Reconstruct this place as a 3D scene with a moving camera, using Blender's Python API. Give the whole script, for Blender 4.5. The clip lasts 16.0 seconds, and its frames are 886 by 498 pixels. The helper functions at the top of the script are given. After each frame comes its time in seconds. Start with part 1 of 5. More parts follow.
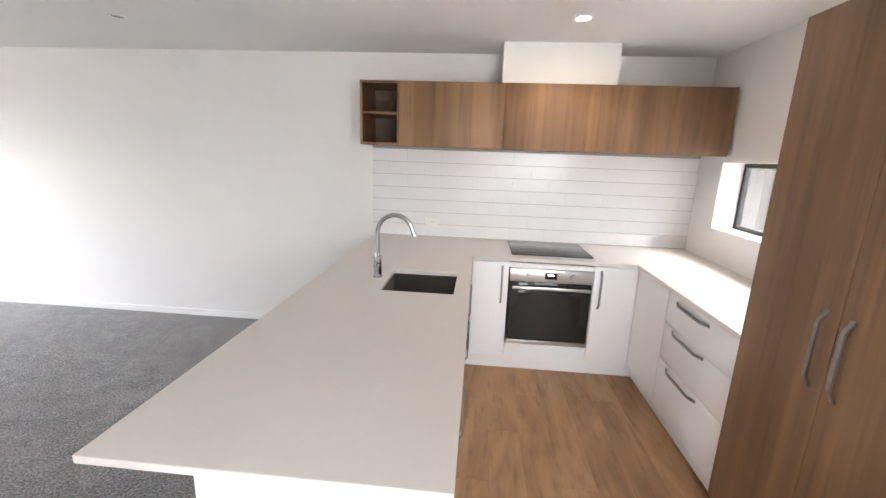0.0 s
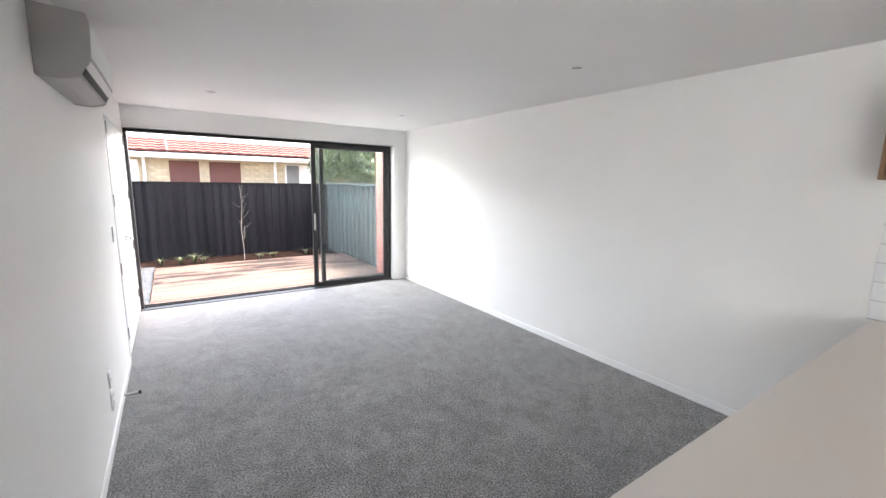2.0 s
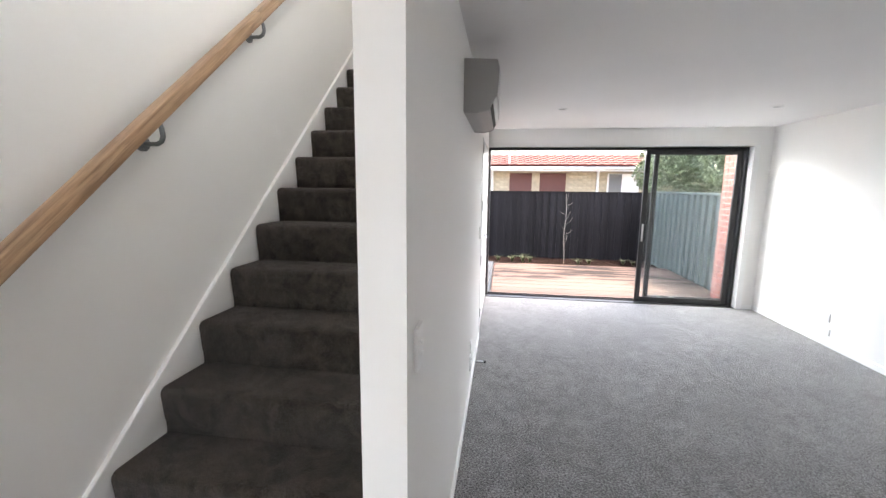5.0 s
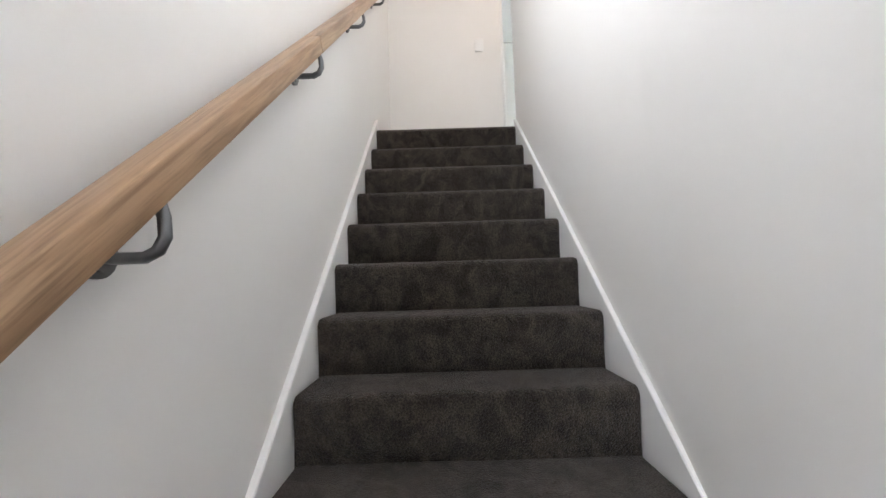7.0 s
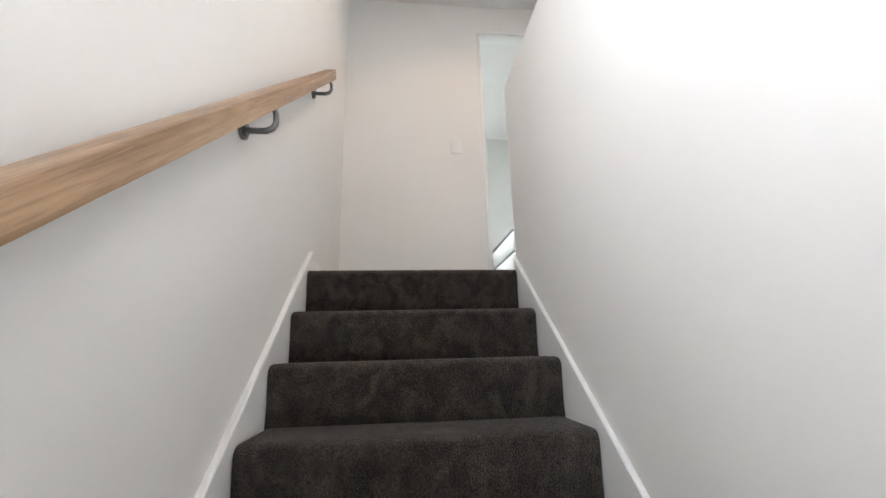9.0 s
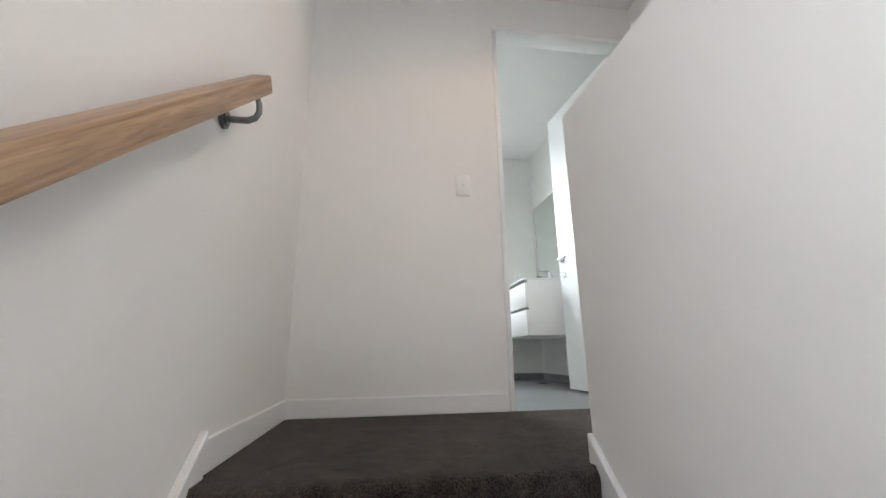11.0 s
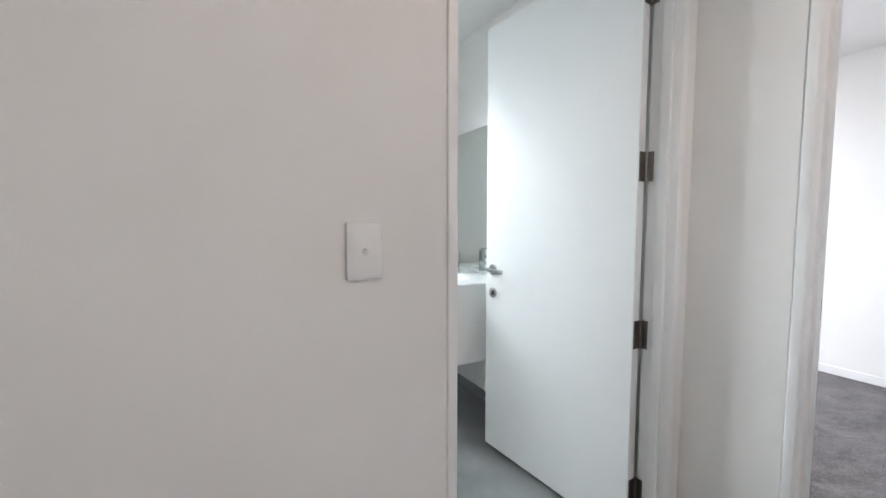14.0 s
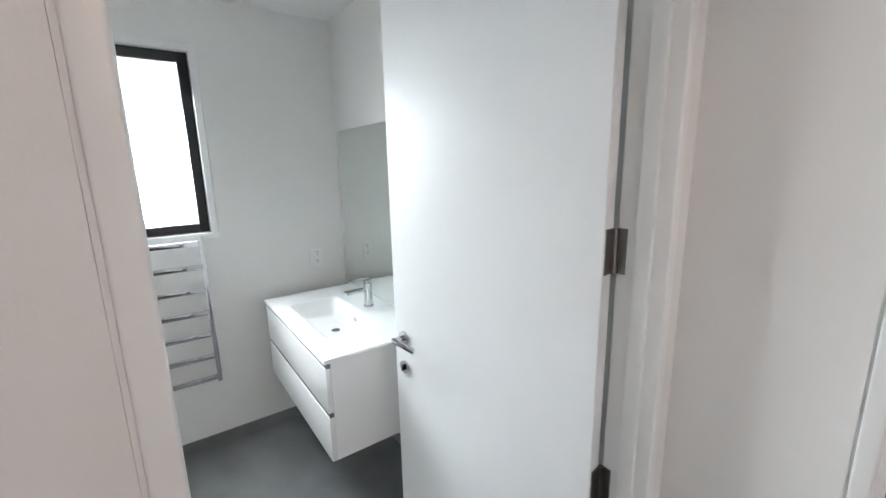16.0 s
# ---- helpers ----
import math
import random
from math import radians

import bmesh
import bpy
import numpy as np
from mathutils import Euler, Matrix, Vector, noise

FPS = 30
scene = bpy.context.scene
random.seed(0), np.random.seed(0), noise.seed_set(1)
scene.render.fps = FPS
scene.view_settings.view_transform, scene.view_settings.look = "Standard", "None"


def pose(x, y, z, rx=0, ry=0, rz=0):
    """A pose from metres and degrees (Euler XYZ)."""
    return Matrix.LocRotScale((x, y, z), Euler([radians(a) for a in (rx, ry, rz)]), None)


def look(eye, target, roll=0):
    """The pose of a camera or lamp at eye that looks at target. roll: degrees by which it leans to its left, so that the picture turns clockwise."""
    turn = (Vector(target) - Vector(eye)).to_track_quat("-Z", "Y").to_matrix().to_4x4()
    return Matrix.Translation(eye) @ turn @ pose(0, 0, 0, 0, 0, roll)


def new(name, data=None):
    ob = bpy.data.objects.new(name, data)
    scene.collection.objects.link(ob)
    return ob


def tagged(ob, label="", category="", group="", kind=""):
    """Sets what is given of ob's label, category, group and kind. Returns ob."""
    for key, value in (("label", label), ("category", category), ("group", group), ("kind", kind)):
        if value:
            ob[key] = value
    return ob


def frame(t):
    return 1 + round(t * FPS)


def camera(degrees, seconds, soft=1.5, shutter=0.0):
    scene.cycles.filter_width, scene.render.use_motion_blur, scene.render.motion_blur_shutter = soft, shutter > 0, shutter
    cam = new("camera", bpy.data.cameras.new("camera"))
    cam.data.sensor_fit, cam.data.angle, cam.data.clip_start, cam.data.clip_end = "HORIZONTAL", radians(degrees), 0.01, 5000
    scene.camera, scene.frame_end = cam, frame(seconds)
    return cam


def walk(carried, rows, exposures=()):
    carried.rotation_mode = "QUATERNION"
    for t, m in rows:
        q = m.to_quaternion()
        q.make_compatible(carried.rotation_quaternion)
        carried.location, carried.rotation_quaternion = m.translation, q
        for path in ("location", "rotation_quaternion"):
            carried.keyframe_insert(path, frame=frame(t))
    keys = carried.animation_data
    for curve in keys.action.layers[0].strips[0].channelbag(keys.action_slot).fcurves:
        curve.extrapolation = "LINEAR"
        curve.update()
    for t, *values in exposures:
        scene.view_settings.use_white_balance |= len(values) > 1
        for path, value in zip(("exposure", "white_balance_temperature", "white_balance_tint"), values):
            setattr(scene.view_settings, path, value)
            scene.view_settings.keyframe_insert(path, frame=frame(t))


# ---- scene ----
cam = camera(94.9, 16.0)
PATH = [
    (0, (0.348, -0.017, 1.599), (0.188, 1.926, 1.152), 2.0),
    (0.4, (0.338, 0.101, 1.614), (-0.247, 1.976, 1.235), 3.1),
    (0.5, (0.339, 0.12, 1.616), (-0.353, 1.957, 1.233), 2.8),
    (1, (0.27, 0.201, 1.622), (-0.866, 1.808, 1.265), 2.1),
    (1.5, (0.082, 0.303, 1.613), (-1.356, 1.653, 1.281), 1.3),
    (2, (-0.076, 0.282, 1.613), (-1.714, 1.383, 1.288), 1.1),
    (2.5, (-0.084, 0.33, 1.621), (-1.868, 1.176, 1.298), 0.8),
    (3, (-0.099, 0.371, 1.625), (-1.971, 0.999, 1.305), 0.6),
    (3.5, (-0.098, 0.387, 1.625), (-2.03, 0.793, 1.305), 0.6),
    (4, (-0.08, 0.37, 1.631), (-2.047, 0.53, 1.306), 0.7),
    (4.5, (-0.095, 0.277, 1.616), (-2.068, 0.198, 1.297), 0.6),
    (5, (-0.125, 0.105, 1.609), (-2.081, -0.176, 1.304), 0.6),
    (5.2, (-0.148, 0.006, 1.606), (-2.099, -0.329, 1.32), 0.4),
    (7.3, (-1.099, -0.722, 1.781), (-3.088, -0.667, 1.987), -2.1),
    (7.5, (-1.175, -0.725, 1.823), (-3.154, -0.621, 2.09), -1.6),
    (8, (-1.359, -0.718, 2.001), (-3.322, -0.665, 2.382), -1.1),
    (8.5, (-1.547, -0.738, 2.173), (-3.487, -0.561, 2.628), -1.6),
    (9, (-1.742, -0.706, 2.325), (-3.669, -0.506, 2.821), -1.5),
    (9.5, (-1.933, -0.751, 2.458), (-3.862, -0.542, 2.943), -1.7),
    (10, (-2.113, -0.718, 2.616), (-4.029, -0.449, 3.123), -1.0),
    (10.2, (-2.181, -0.713, 2.683), (-4.1, -0.473, 3.194), -1.0),
    (12.3, (-3.025, -0.725, 3.363), (-4.926, -0.23, 3.736), -0.6),
    (12.5, (-3.11, -0.705, 3.429), (-5.019, -0.199, 3.748), -0.6),
    (13, (-3.301, -0.706, 3.565), (-5.225, -0.175, 3.695), -0.3),
    (13.5, (-3.483, -0.625, 3.721), (-5.288, 0.235, 3.681), -0.3),
    (14, (-3.613, -0.558, 3.857), (-5.374, 0.38, 3.713), 0.0),
    (14.5, (-3.725, -0.485, 4.001), (-5.272, 0.76, 3.763), -1.7),
    (15, (-3.812, -0.325, 4.056), (-5.257, 1.04, 3.834), -2.6),
    (15.5, (-3.913, -0.189, 4.212), (-5.462, 1.028, 3.866), -1.3),
    (16, (-4.049, -0.084, 4.226), (-5.64, 1.06, 3.826), -1.2),
]
SKY, SUN = 0.135, 0.8
EXPO = [(0.0, 4.42, 7150, 16), (0.5, 4.22, 7100, 15), (1.5, 4.28, 6950, 14), (5.0, 4.08, 6950, 14), (7.3, 4.12, 6700, 15), (10.0, 3.7, 6800, 15), (12.5, 3.54, 6400, 15), (16.0, 3.26, 6550, 18)]

# extra rows carry the path round the foot of the stairs and up between the two flights of rows
GAP = [
    (5.75, (-0.25, -0.27, 1.60), (-2.20, -0.57, 1.40), 0.0),
    (6.35, (-0.485, -0.56, 1.62), (-2.455, -0.71, 1.60), -0.8),
    (6.9, (-0.83, -0.695, 1.68), (-2.82, -0.70, 1.81), -1.6),
]
ROWS = sorted(PATH + GAP)
walk(cam, [(t, look(e, g, r)) for t, e, g, r in ROWS], EXPO)

# ---- world and sun ----
world = bpy.data.worlds.new("sky")
scene.world = world
world.use_nodes = True
wn, wl = world.node_tree.nodes, world.node_tree.links
sky = wn.new("ShaderNodeTexSky")
sky.sky_type, sky.sun_disc = "NISHITA", False
sky.sun_elevation, sky.sun_rotation = radians(62.8), radians(-13.5)
sky.dust_density, sky.ozone_density = 5.0, 0.6
wl.new(sky.outputs[0], wn["Background"].inputs[0])
wn["Background"].inputs[1].default_value = SKY
sun_data = bpy.data.lights.new("sun", "SUN")
sun_data.energy, sun_data.angle, sun_data.color = SUN, radians(2.0), (1.0, 0.95, 0.87)
sun = new("sun", sun_data)
sun.matrix_world = look((-1.2, 5, 10), (0, 0, 0))


def daylight_lamp(name, at, target, w, h, watts, spread=180, tint=(0.90, 0.96, 1.0)):
    """An area lamp that stands in for daylight near an opening."""
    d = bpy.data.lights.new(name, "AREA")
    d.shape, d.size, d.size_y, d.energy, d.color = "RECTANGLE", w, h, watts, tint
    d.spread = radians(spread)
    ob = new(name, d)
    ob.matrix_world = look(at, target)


daylight_lamp("daylight_bedroom", (-6.61, 2.2, 4.07), (-4.4, 2.2, 2.7), 1.75, 1.3, 8.0, 140)
daylight_lamp("daylight_bathroom", (-6.69, -0.13, 4.35), (-4.9, 0.1, 2.8), 0.58, 0.92, 3.1, 125, (0.84, 0.97, 0.98))
# stairwell, hall and front-door lamps are added fill at unseen windows
daylight_lamp("added_fill_stairwell", (-1.2, -1.22, 4.1), (-1.3, 2, 3.2), 1.35, 1.25, 4.6, 130)
daylight_lamp("daylight_entry", (0.21, -1.25, 0.62), (0.21, 5, 0.7), 0.38, 0.98, 0.6)
daylight_lamp("added_fill_hall", (1.35, -1.25, 1.5), (1.1, 5, 1.4), 1.15, 1.15, 1.5)
daylight_lamp("added_fill_front_door", (2.25, -0.45, 1.15), (0, -0.1, 1.0), 0.75, 1.7, 0.5)
# added sky fill: lamps hung outside, out of view above the two openings
daylight_lamp("sky_fill_sliding_door", (-7.12, 1.75, 2.70), (-1.5, 1.75, 0.5), 2.3, 1.0, 25, 170)
daylight_lamp("sky_fill_kitchen", (2.95, 2.4, 2.45), (1.6, 2.4, 1.0), 1.6, 0.8, 9)


# ---- materials ----
def material(name, color, rough=0.5, metal=0.0, vary=0.08, scale=6.0, bump=0.0, bump_scale=80.0, detail=4.0, coat=0.0, per_object=0.0, stretch=(1, 1, 1), spec=0.5, gloss_vary=0.05):
    """A principled surface with broad tone variation and fine relief, in metres."""
    m = bpy.data.materials.new(name)
    m.use_nodes = True
    n, l = m.node_tree.nodes, m.node_tree.links
    b = n["Principled BSDF"]
    b.inputs["Roughness"].default_value, b.inputs["Metallic"].default_value = rough, metal
    b.inputs["Coat Weight"].default_value = coat
    b.inputs["Specular IOR Level"].default_value = spec
    geo = n.new("ShaderNodeTexCoord")
    mp = n.new("ShaderNodeMapping")
    mp.inputs["Scale"].default_value = stretch
    l.new(geo.outputs["Object"], mp.inputs[0])
    big = n.new("ShaderNodeTexNoise")
    big.inputs["Scale"].default_value, big.inputs["Detail"].default_value = scale, detail
    l.new(mp.outputs[0], big.inputs["Vector"])
    ramp = n.new("ShaderNodeMapRange")
    ramp.inputs[1].default_value, ramp.inputs[2].default_value = 0.3, 0.7
    ramp.inputs[3].default_value, ramp.inputs[4].default_value = 1 - vary, 1 + vary
    l.new(big.outputs[0], ramp.inputs[0])
    value = ramp.outputs[0]
    if per_object:
        info = n.new("ShaderNodeObjectInfo")
        r2 = n.new("ShaderNodeMapRange")
        r2.inputs[3].default_value, r2.inputs[4].default_value = 1 - per_object, 1 + per_object
        l.new(info.outputs["Random"], r2.inputs[0])
        mul = n.new("ShaderNodeMath")
        mul.operation = "MULTIPLY"
        l.new(value, mul.inputs[0]), l.new(r2.outputs[0], mul.inputs[1])
        value = mul.outputs[0]
    mix = n.new("ShaderNodeVectorMath")
    mix.operation = "SCALE"
    mix.inputs[0].default_value = color
    l.new(value, mix.inputs["Scale"])
    l.new(mix.outputs[0], b.inputs["Base Color"])
    rr = n.new("ShaderNodeMapRange")
    rr.inputs[3].default_value, rr.inputs[4].default_value = max(0, rough - gloss_vary), min(1, rough + gloss_vary)
    l.new(big.outputs[0], rr.inputs[0])
    l.new(rr.outputs[0], b.inputs["Roughness"])
    if bump:
        fine = n.new("ShaderNodeTexNoise")
        fine.inputs["Scale"].default_value, fine.inputs["Detail"].default_value = bump_scale, 3
        l.new(mp.outputs[0], fine.inputs["Vector"])
        bm_node = n.new("ShaderNodeBump")
        bm_node.inputs["Strength"].default_value, bm_node.inputs["Distance"].default_value = bump, 0.01
        l.new(fine.outputs[0], bm_node.inputs["Height"])
        l.new(bm_node.outputs[0], b.inputs["Normal"])
    return m


def carpet_material(name, color, sheen, grain, lo, hi, soft_lo, soft_hi, size=9, swirl=1.2, stretch=(1, 1, 1)):
    """Cut pile: fine tufts, and soft footprints where the pile lies in other ways."""
    m = material(name, color, rough=1.0, vary=0.14, scale=3.0, detail=6, spec=0.05)
    n, l = m.node_tree.nodes, m.node_tree.links
    b = n["Principled BSDF"]
    b.inputs["Sheen Weight"].default_value, b.inputs["Sheen Roughness"].default_value = sheen, 0.4
    b.inputs["Sheen Tint"].default_value = (0.82, 0.81, 0.82, 1)
    tex = n.new("ShaderNodeTexCoord")
    patch = n.new("ShaderNodeTexNoise")
    patch.inputs["Scale"].default_value, patch.inputs["Detail"].default_value = size, 5
    patch.inputs["Distortion"].default_value = swirl
    mp = n.new("ShaderNodeMapping")
    mp.inputs["Scale"].default_value = stretch
    l.new(tex.outputs["Object"], mp.inputs[0])
    tuft = n.new("ShaderNodeTexNoise")
    tuft.inputs["Scale"].default_value, tuft.inputs["Detail"].default_value = grain, 4
    l.new(mp.outputs[0], patch.inputs["Vector"]), l.new(tex.outputs["Object"], tuft.inputs["Vector"])
    r1, r2 = n.new("ShaderNodeMapRange"), n.new("ShaderNodeMapRange")
    r1.inputs[1].default_value, r1.inputs[2].default_value, r1.inputs[3].default_value, r1.inputs[4].default_value = 0.35, 0.65, soft_lo, soft_hi
    r2.inputs[1].default_value, r2.inputs[2].default_value, r2.inputs[3].default_value, r2.inputs[4].default_value = 0.34, 0.66, lo, hi
    l.new(patch.outputs[0], r1.inputs[0]), l.new(tuft.outputs[0], r2.inputs[0])
    mul = n.new("ShaderNodeMath")
    mul.operation = "MULTIPLY"
    l.new(r1.outputs[0], mul.inputs[0]), l.new(r2.outputs[0], mul.inputs[1])
    old = b.inputs["Base Color"].links[0].from_node
    sc = n.new("ShaderNodeVectorMath")
    sc.operation = "SCALE"
    l.new(old.outputs[0], sc.inputs[0]), l.new(mul.outputs[0], sc.inputs["Scale"])
    l.new(sc.outputs[0], b.inputs["Base Color"])
    bp = n.new("ShaderNodeBump")
    bp.inputs["Strength"].default_value, bp.inputs["Distance"].default_value = 0.9, 0.012
    l.new(tuft.outputs[0], bp.inputs["Height"]), l.new(bp.outputs[0], b.inputs["Normal"])
    return m


def wood_material(name, light, dark, rough=0.45, along="z", scale=1.0, per_object=0.12, bump=0.05, bands=0.5, swirl=0.9, broad_scale=0.25, long=0.6, spec=0.5):
    """Straight-grained wood; the grain runs along one axis of the thing."""
    m = bpy.data.materials.new(name)
    m.use_nodes = True
    n, l = m.node_tree.nodes, m.node_tree.links
    b = n["Principled BSDF"]
    b.inputs["Roughness"].default_value = rough
    b.inputs["Specular IOR Level"].default_value = spec
    tex, mp, info = n.new("ShaderNodeTexCoord"), n.new("ShaderNodeMapping"), n.new("ShaderNodeObjectInfo")
    s = {"x": (long, 14, 14), "y": (14, long, 14), "z": (14, 14, long)}[along]
    mp.inputs["Scale"].default_value = [v * scale for v in s]
    l.new(tex.outputs["Object"], mp.inputs[0])
    add = n.new("ShaderNodeVectorMath")
    sh = n.new("ShaderNodeVectorMath")
    sh.operation = "SCALE"
    sh.inputs[0].default_value = (37, 53, 71)
    l.new(info.outputs["Random"], sh.inputs["Scale"])
    l.new(mp.outputs[0], add.inputs[0]), l.new(sh.outputs[0], add.inputs[1])
    grain, broad, pores = n.new("ShaderNodeTexNoise"), n.new("ShaderNodeTexNoise"), n.new("ShaderNodeTexNoise")
    grain.inputs["Scale"].default_value, grain.inputs["Detail"].default_value, grain.inputs["Distortion"].default_value = 1.0, 6, swirl
    broad.inputs["Scale"].default_value, broad.inputs["Detail"].default_value = broad_scale, 2
    pores.inputs["Scale"].default_value, pores.inputs["Detail"].default_value = 7, 2
    for t in (grain, broad, pores):
        l.new(add.outputs[0], t.inputs["Vector"])
    mixf = n.new("ShaderNodeMath")
    mixf.operation = "MULTIPLY_ADD"
    mixf.inputs[1].default_value = bands
    l.new(broad.outputs[0], mixf.inputs[0])
    half = n.new("ShaderNodeMath")
    half.operation = "MULTIPLY"
    half.inputs[1].default_value = 1 - bands
    l.new(grain.outputs[0], half.inputs[0]), l.new(half.outputs[0], mixf.inputs[2])
    ramp = n.new("ShaderNodeValToRGB")
    ramp.color_ramp.elements[0].position, ramp.color_ramp.elements[1].position = 0.36, 0.64
    ramp.color_ramp.elements[0].color, ramp.color_ramp.elements[1].color = (*dark, 1), (*light, 1)
    l.new(mixf.outputs[0], ramp.inputs[0])
    r2 = n.new("ShaderNodeMapRange")
    r2.inputs[3].default_value, r2.inputs[4].default_value = 1 - per_object, 1 + per_object
    l.new(info.outputs["Random"], r2.inputs[0])
    r3 = n.new("ShaderNodeMapRange")
    r3.inputs[1].default_value, r3.inputs[2].default_value, r3.inputs[3].default_value, r3.inputs[4].default_value = 0.3, 0.5, 0.8, 1.05
    l.new(pores.outputs[0], r3.inputs[0])
    mul = n.new("ShaderNodeMath")
    mul.operation = "MULTIPLY"
    l.new(r2.outputs[0], mul.inputs[0]), l.new(r3.outputs[0], mul.inputs[1])
    sc = n.new("ShaderNodeVectorMath")
    sc.operation = "SCALE"
    l.new(ramp.outputs[0], sc.inputs[0]), l.new(mul.outputs[0], sc.inputs["Scale"])
    l.new(sc.outputs[0], b.inputs["Base Color"])
    bp = n.new("ShaderNodeBump")
    bp.inputs["Strength"].default_value, bp.inputs["Distance"].default_value = bump, 0.004
    l.new(pores.outputs[0], bp.inputs["Height"]), l.new(bp.outputs[0], b.inputs["Normal"])
    return m


def glass_material(name, color=(1, 1, 1), rough=0.0):
    m = bpy.data.materials.new(name)
    m.use_nodes = True
    b = m.node_tree.nodes["Principled BSDF"]
    b.inputs["Base Color"].default_value = (*color, 1)
    b.inputs["Transmission Weight"].default_value, b.inputs["Roughness"].default_value, b.inputs["IOR"].default_value = 1, rough, 1.45
    return m


def glow_material(name, color, strength):
    m = bpy.data.materials.new(name)
    m.use_nodes = True
    b = m.node_tree.nodes["Principled BSDF"]
    b.inputs["Base Color"].default_value = (0.8, 0.8, 0.8, 1)
    b.inputs["Emission Color"].default_value, b.inputs["Emission Strength"].default_value = (*color, 1), strength
    return m


PAINT = material("wall_paint", (0.80, 0.79, 0.77), 0.55, vary=0.015, scale=1.5, bump=0.04, bump_scale=240)
CEIL = material("ceiling_paint", (0.80, 0.79, 0.78), 0.8, vary=0.015, scale=1.2, bump=0.03, bump_scale=200)
TRIM = material("white_trim_enamel", (0.82, 0.82, 0.81), 0.35, vary=0.01, scale=3)
DOORPAINT = material("white_door_enamel", (0.82, 0.83, 0.83), 0.4, vary=0.012, scale=2, bump=0.02, bump_scale=150)
# one carpet in three tones; each room's brightness is put into the colour
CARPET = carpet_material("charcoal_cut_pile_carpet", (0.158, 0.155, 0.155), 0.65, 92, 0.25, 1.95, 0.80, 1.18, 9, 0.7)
STAIR_CARPET_DIM = carpet_material("stair_charcoal_carpet_dim", (0.054, 0.044, 0.037), 0.20, 230, 0.50, 1.6, 0.62, 1.28, 15, 1.0, (1, 1, 0.8))
BED_CARPET_LIT = carpet_material("bedroom_charcoal_carpet_lit", (0.11, 0.10, 0.098), 0.3, 170, 0.4, 1.7, 0.66, 1.30, 8, 0.5)
PLANK = wood_material("oak_vinyl_plank", (0.42, 0.245, 0.125), (0.25, 0.135, 0.065), 0.42, "y", 0.24, 0.03, bump=0.02, bands=0.3, swirl=2.0, long=3.0)
CABWOOD = wood_material("oak_laminate", (0.268, 0.149, 0.073), (0.154, 0.08, 0.037), 0.5, "z", 0.36, 0.04, bands=0.86, broad_scale=1.3, swirl=0.5)
# darker laminate copy: the shade inside the open shelf is in its colour
CABSHADED = wood_material("oak_laminate_shaded", (0.15, 0.10, 0.065), (0.10, 0.065, 0.042), 0.6, "z", 0.8, 0.06)
RAILWOOD = wood_material("clear_finished_oak_handrail", (0.50, 0.325, 0.195), (0.23, 0.132, 0.07), 0.38, "x", 2.6, 0.05, bands=0.3, swirl=1.4, long=0.8)
STONE = material("pale_grey_engineered_stone", (0.65, 0.615, 0.585), 0.28, vary=0.008, scale=60, bump=0.0, detail=3, gloss_vary=0.0)
CABWHITE = material("white_lacquered_board", (0.80, 0.79, 0.785), 0.3, vary=0.01, scale=2)
TILE = material("white_glazed_tile", (0.78, 0.78, 0.785), 0.18, vary=0.01, gloss_vary=0.02, scale=5, bump=0.03, bump_scale=9, per_object=0.012)
GROUT = material("grey_grout", (0.36, 0.36, 0.36), 0.9, vary=0.1, scale=40, bump=0.1)
CHROME = material("polished_chrome", (0.56, 0.57, 0.585), 0.05, 1.0, vary=0.02)
STEEL = material("brushed_steel", (0.60, 0.585, 0.57), 0.30, 1.0, vary=0.02, gloss_vary=0.02, scale=30, stretch=(1, 12, 12))
# steel darkened: the bowl's shade and dim reflections are in its colour
SINKSTEEL_SHADED = material("satin_sink_steel_shaded", (0.075, 0.065, 0.058), 0.45, 0.3, vary=0.06, scale=20)
NICKEL = material("brushed_nickel", (0.34, 0.325, 0.31), 0.32, 1.0, vary=0.05, scale=40)
HINGE = material("satin_steel_hinge", (0.23, 0.21, 0.195), 0.36, 1.0, vary=0.06, scale=40)
GUNMETAL = material("grey_cast_metal", (0.20, 0.21, 0.22), 0.38, 0.9, vary=0.08, scale=30)
BLACKGLASS = material("black_ceramic_glass", (0.012, 0.012, 0.013), 0.08, vary=0.05)
BLACKALU = material("black_powder_coated_aluminium", (0.018, 0.018, 0.019), 0.42, vary=0.1, scale=20, bump=0.03, bump_scale=400)
GLASS = glass_material("clear_glass", (0.93, 0.97, 0.96))
FROST = glass_material("frosted_glass", (0.96, 0.98, 0.98), 0.55)
MIRROR = material("silvered_mirror", (0.82, 0.86, 0.84), 0.015, 1.0, vary=0.0)
PLASTIC = material("white_moulded_plastic", (0.80, 0.80, 0.79), 0.3, vary=0.01)
# pale heat pump casing darkened; shade on body and ends is painted in
HPSHADED = material("shaded_pale_plastic", (0.38, 0.372, 0.365), 0.42, vary=0.02)
DARK = material("dark_recess", (0.03, 0.03, 0.03), 0.7, vary=0.2)
PORCELAIN = material("white_porcelain", (0.83, 0.84, 0.84), 0.08, vary=0.005)
BATHFLOOR = material("grey_cement_look_vinyl", (0.185, 0.192, 0.195), 0.33, vary=0.22, scale=3.5, detail=8, bump=0.05, bump_scale=60)
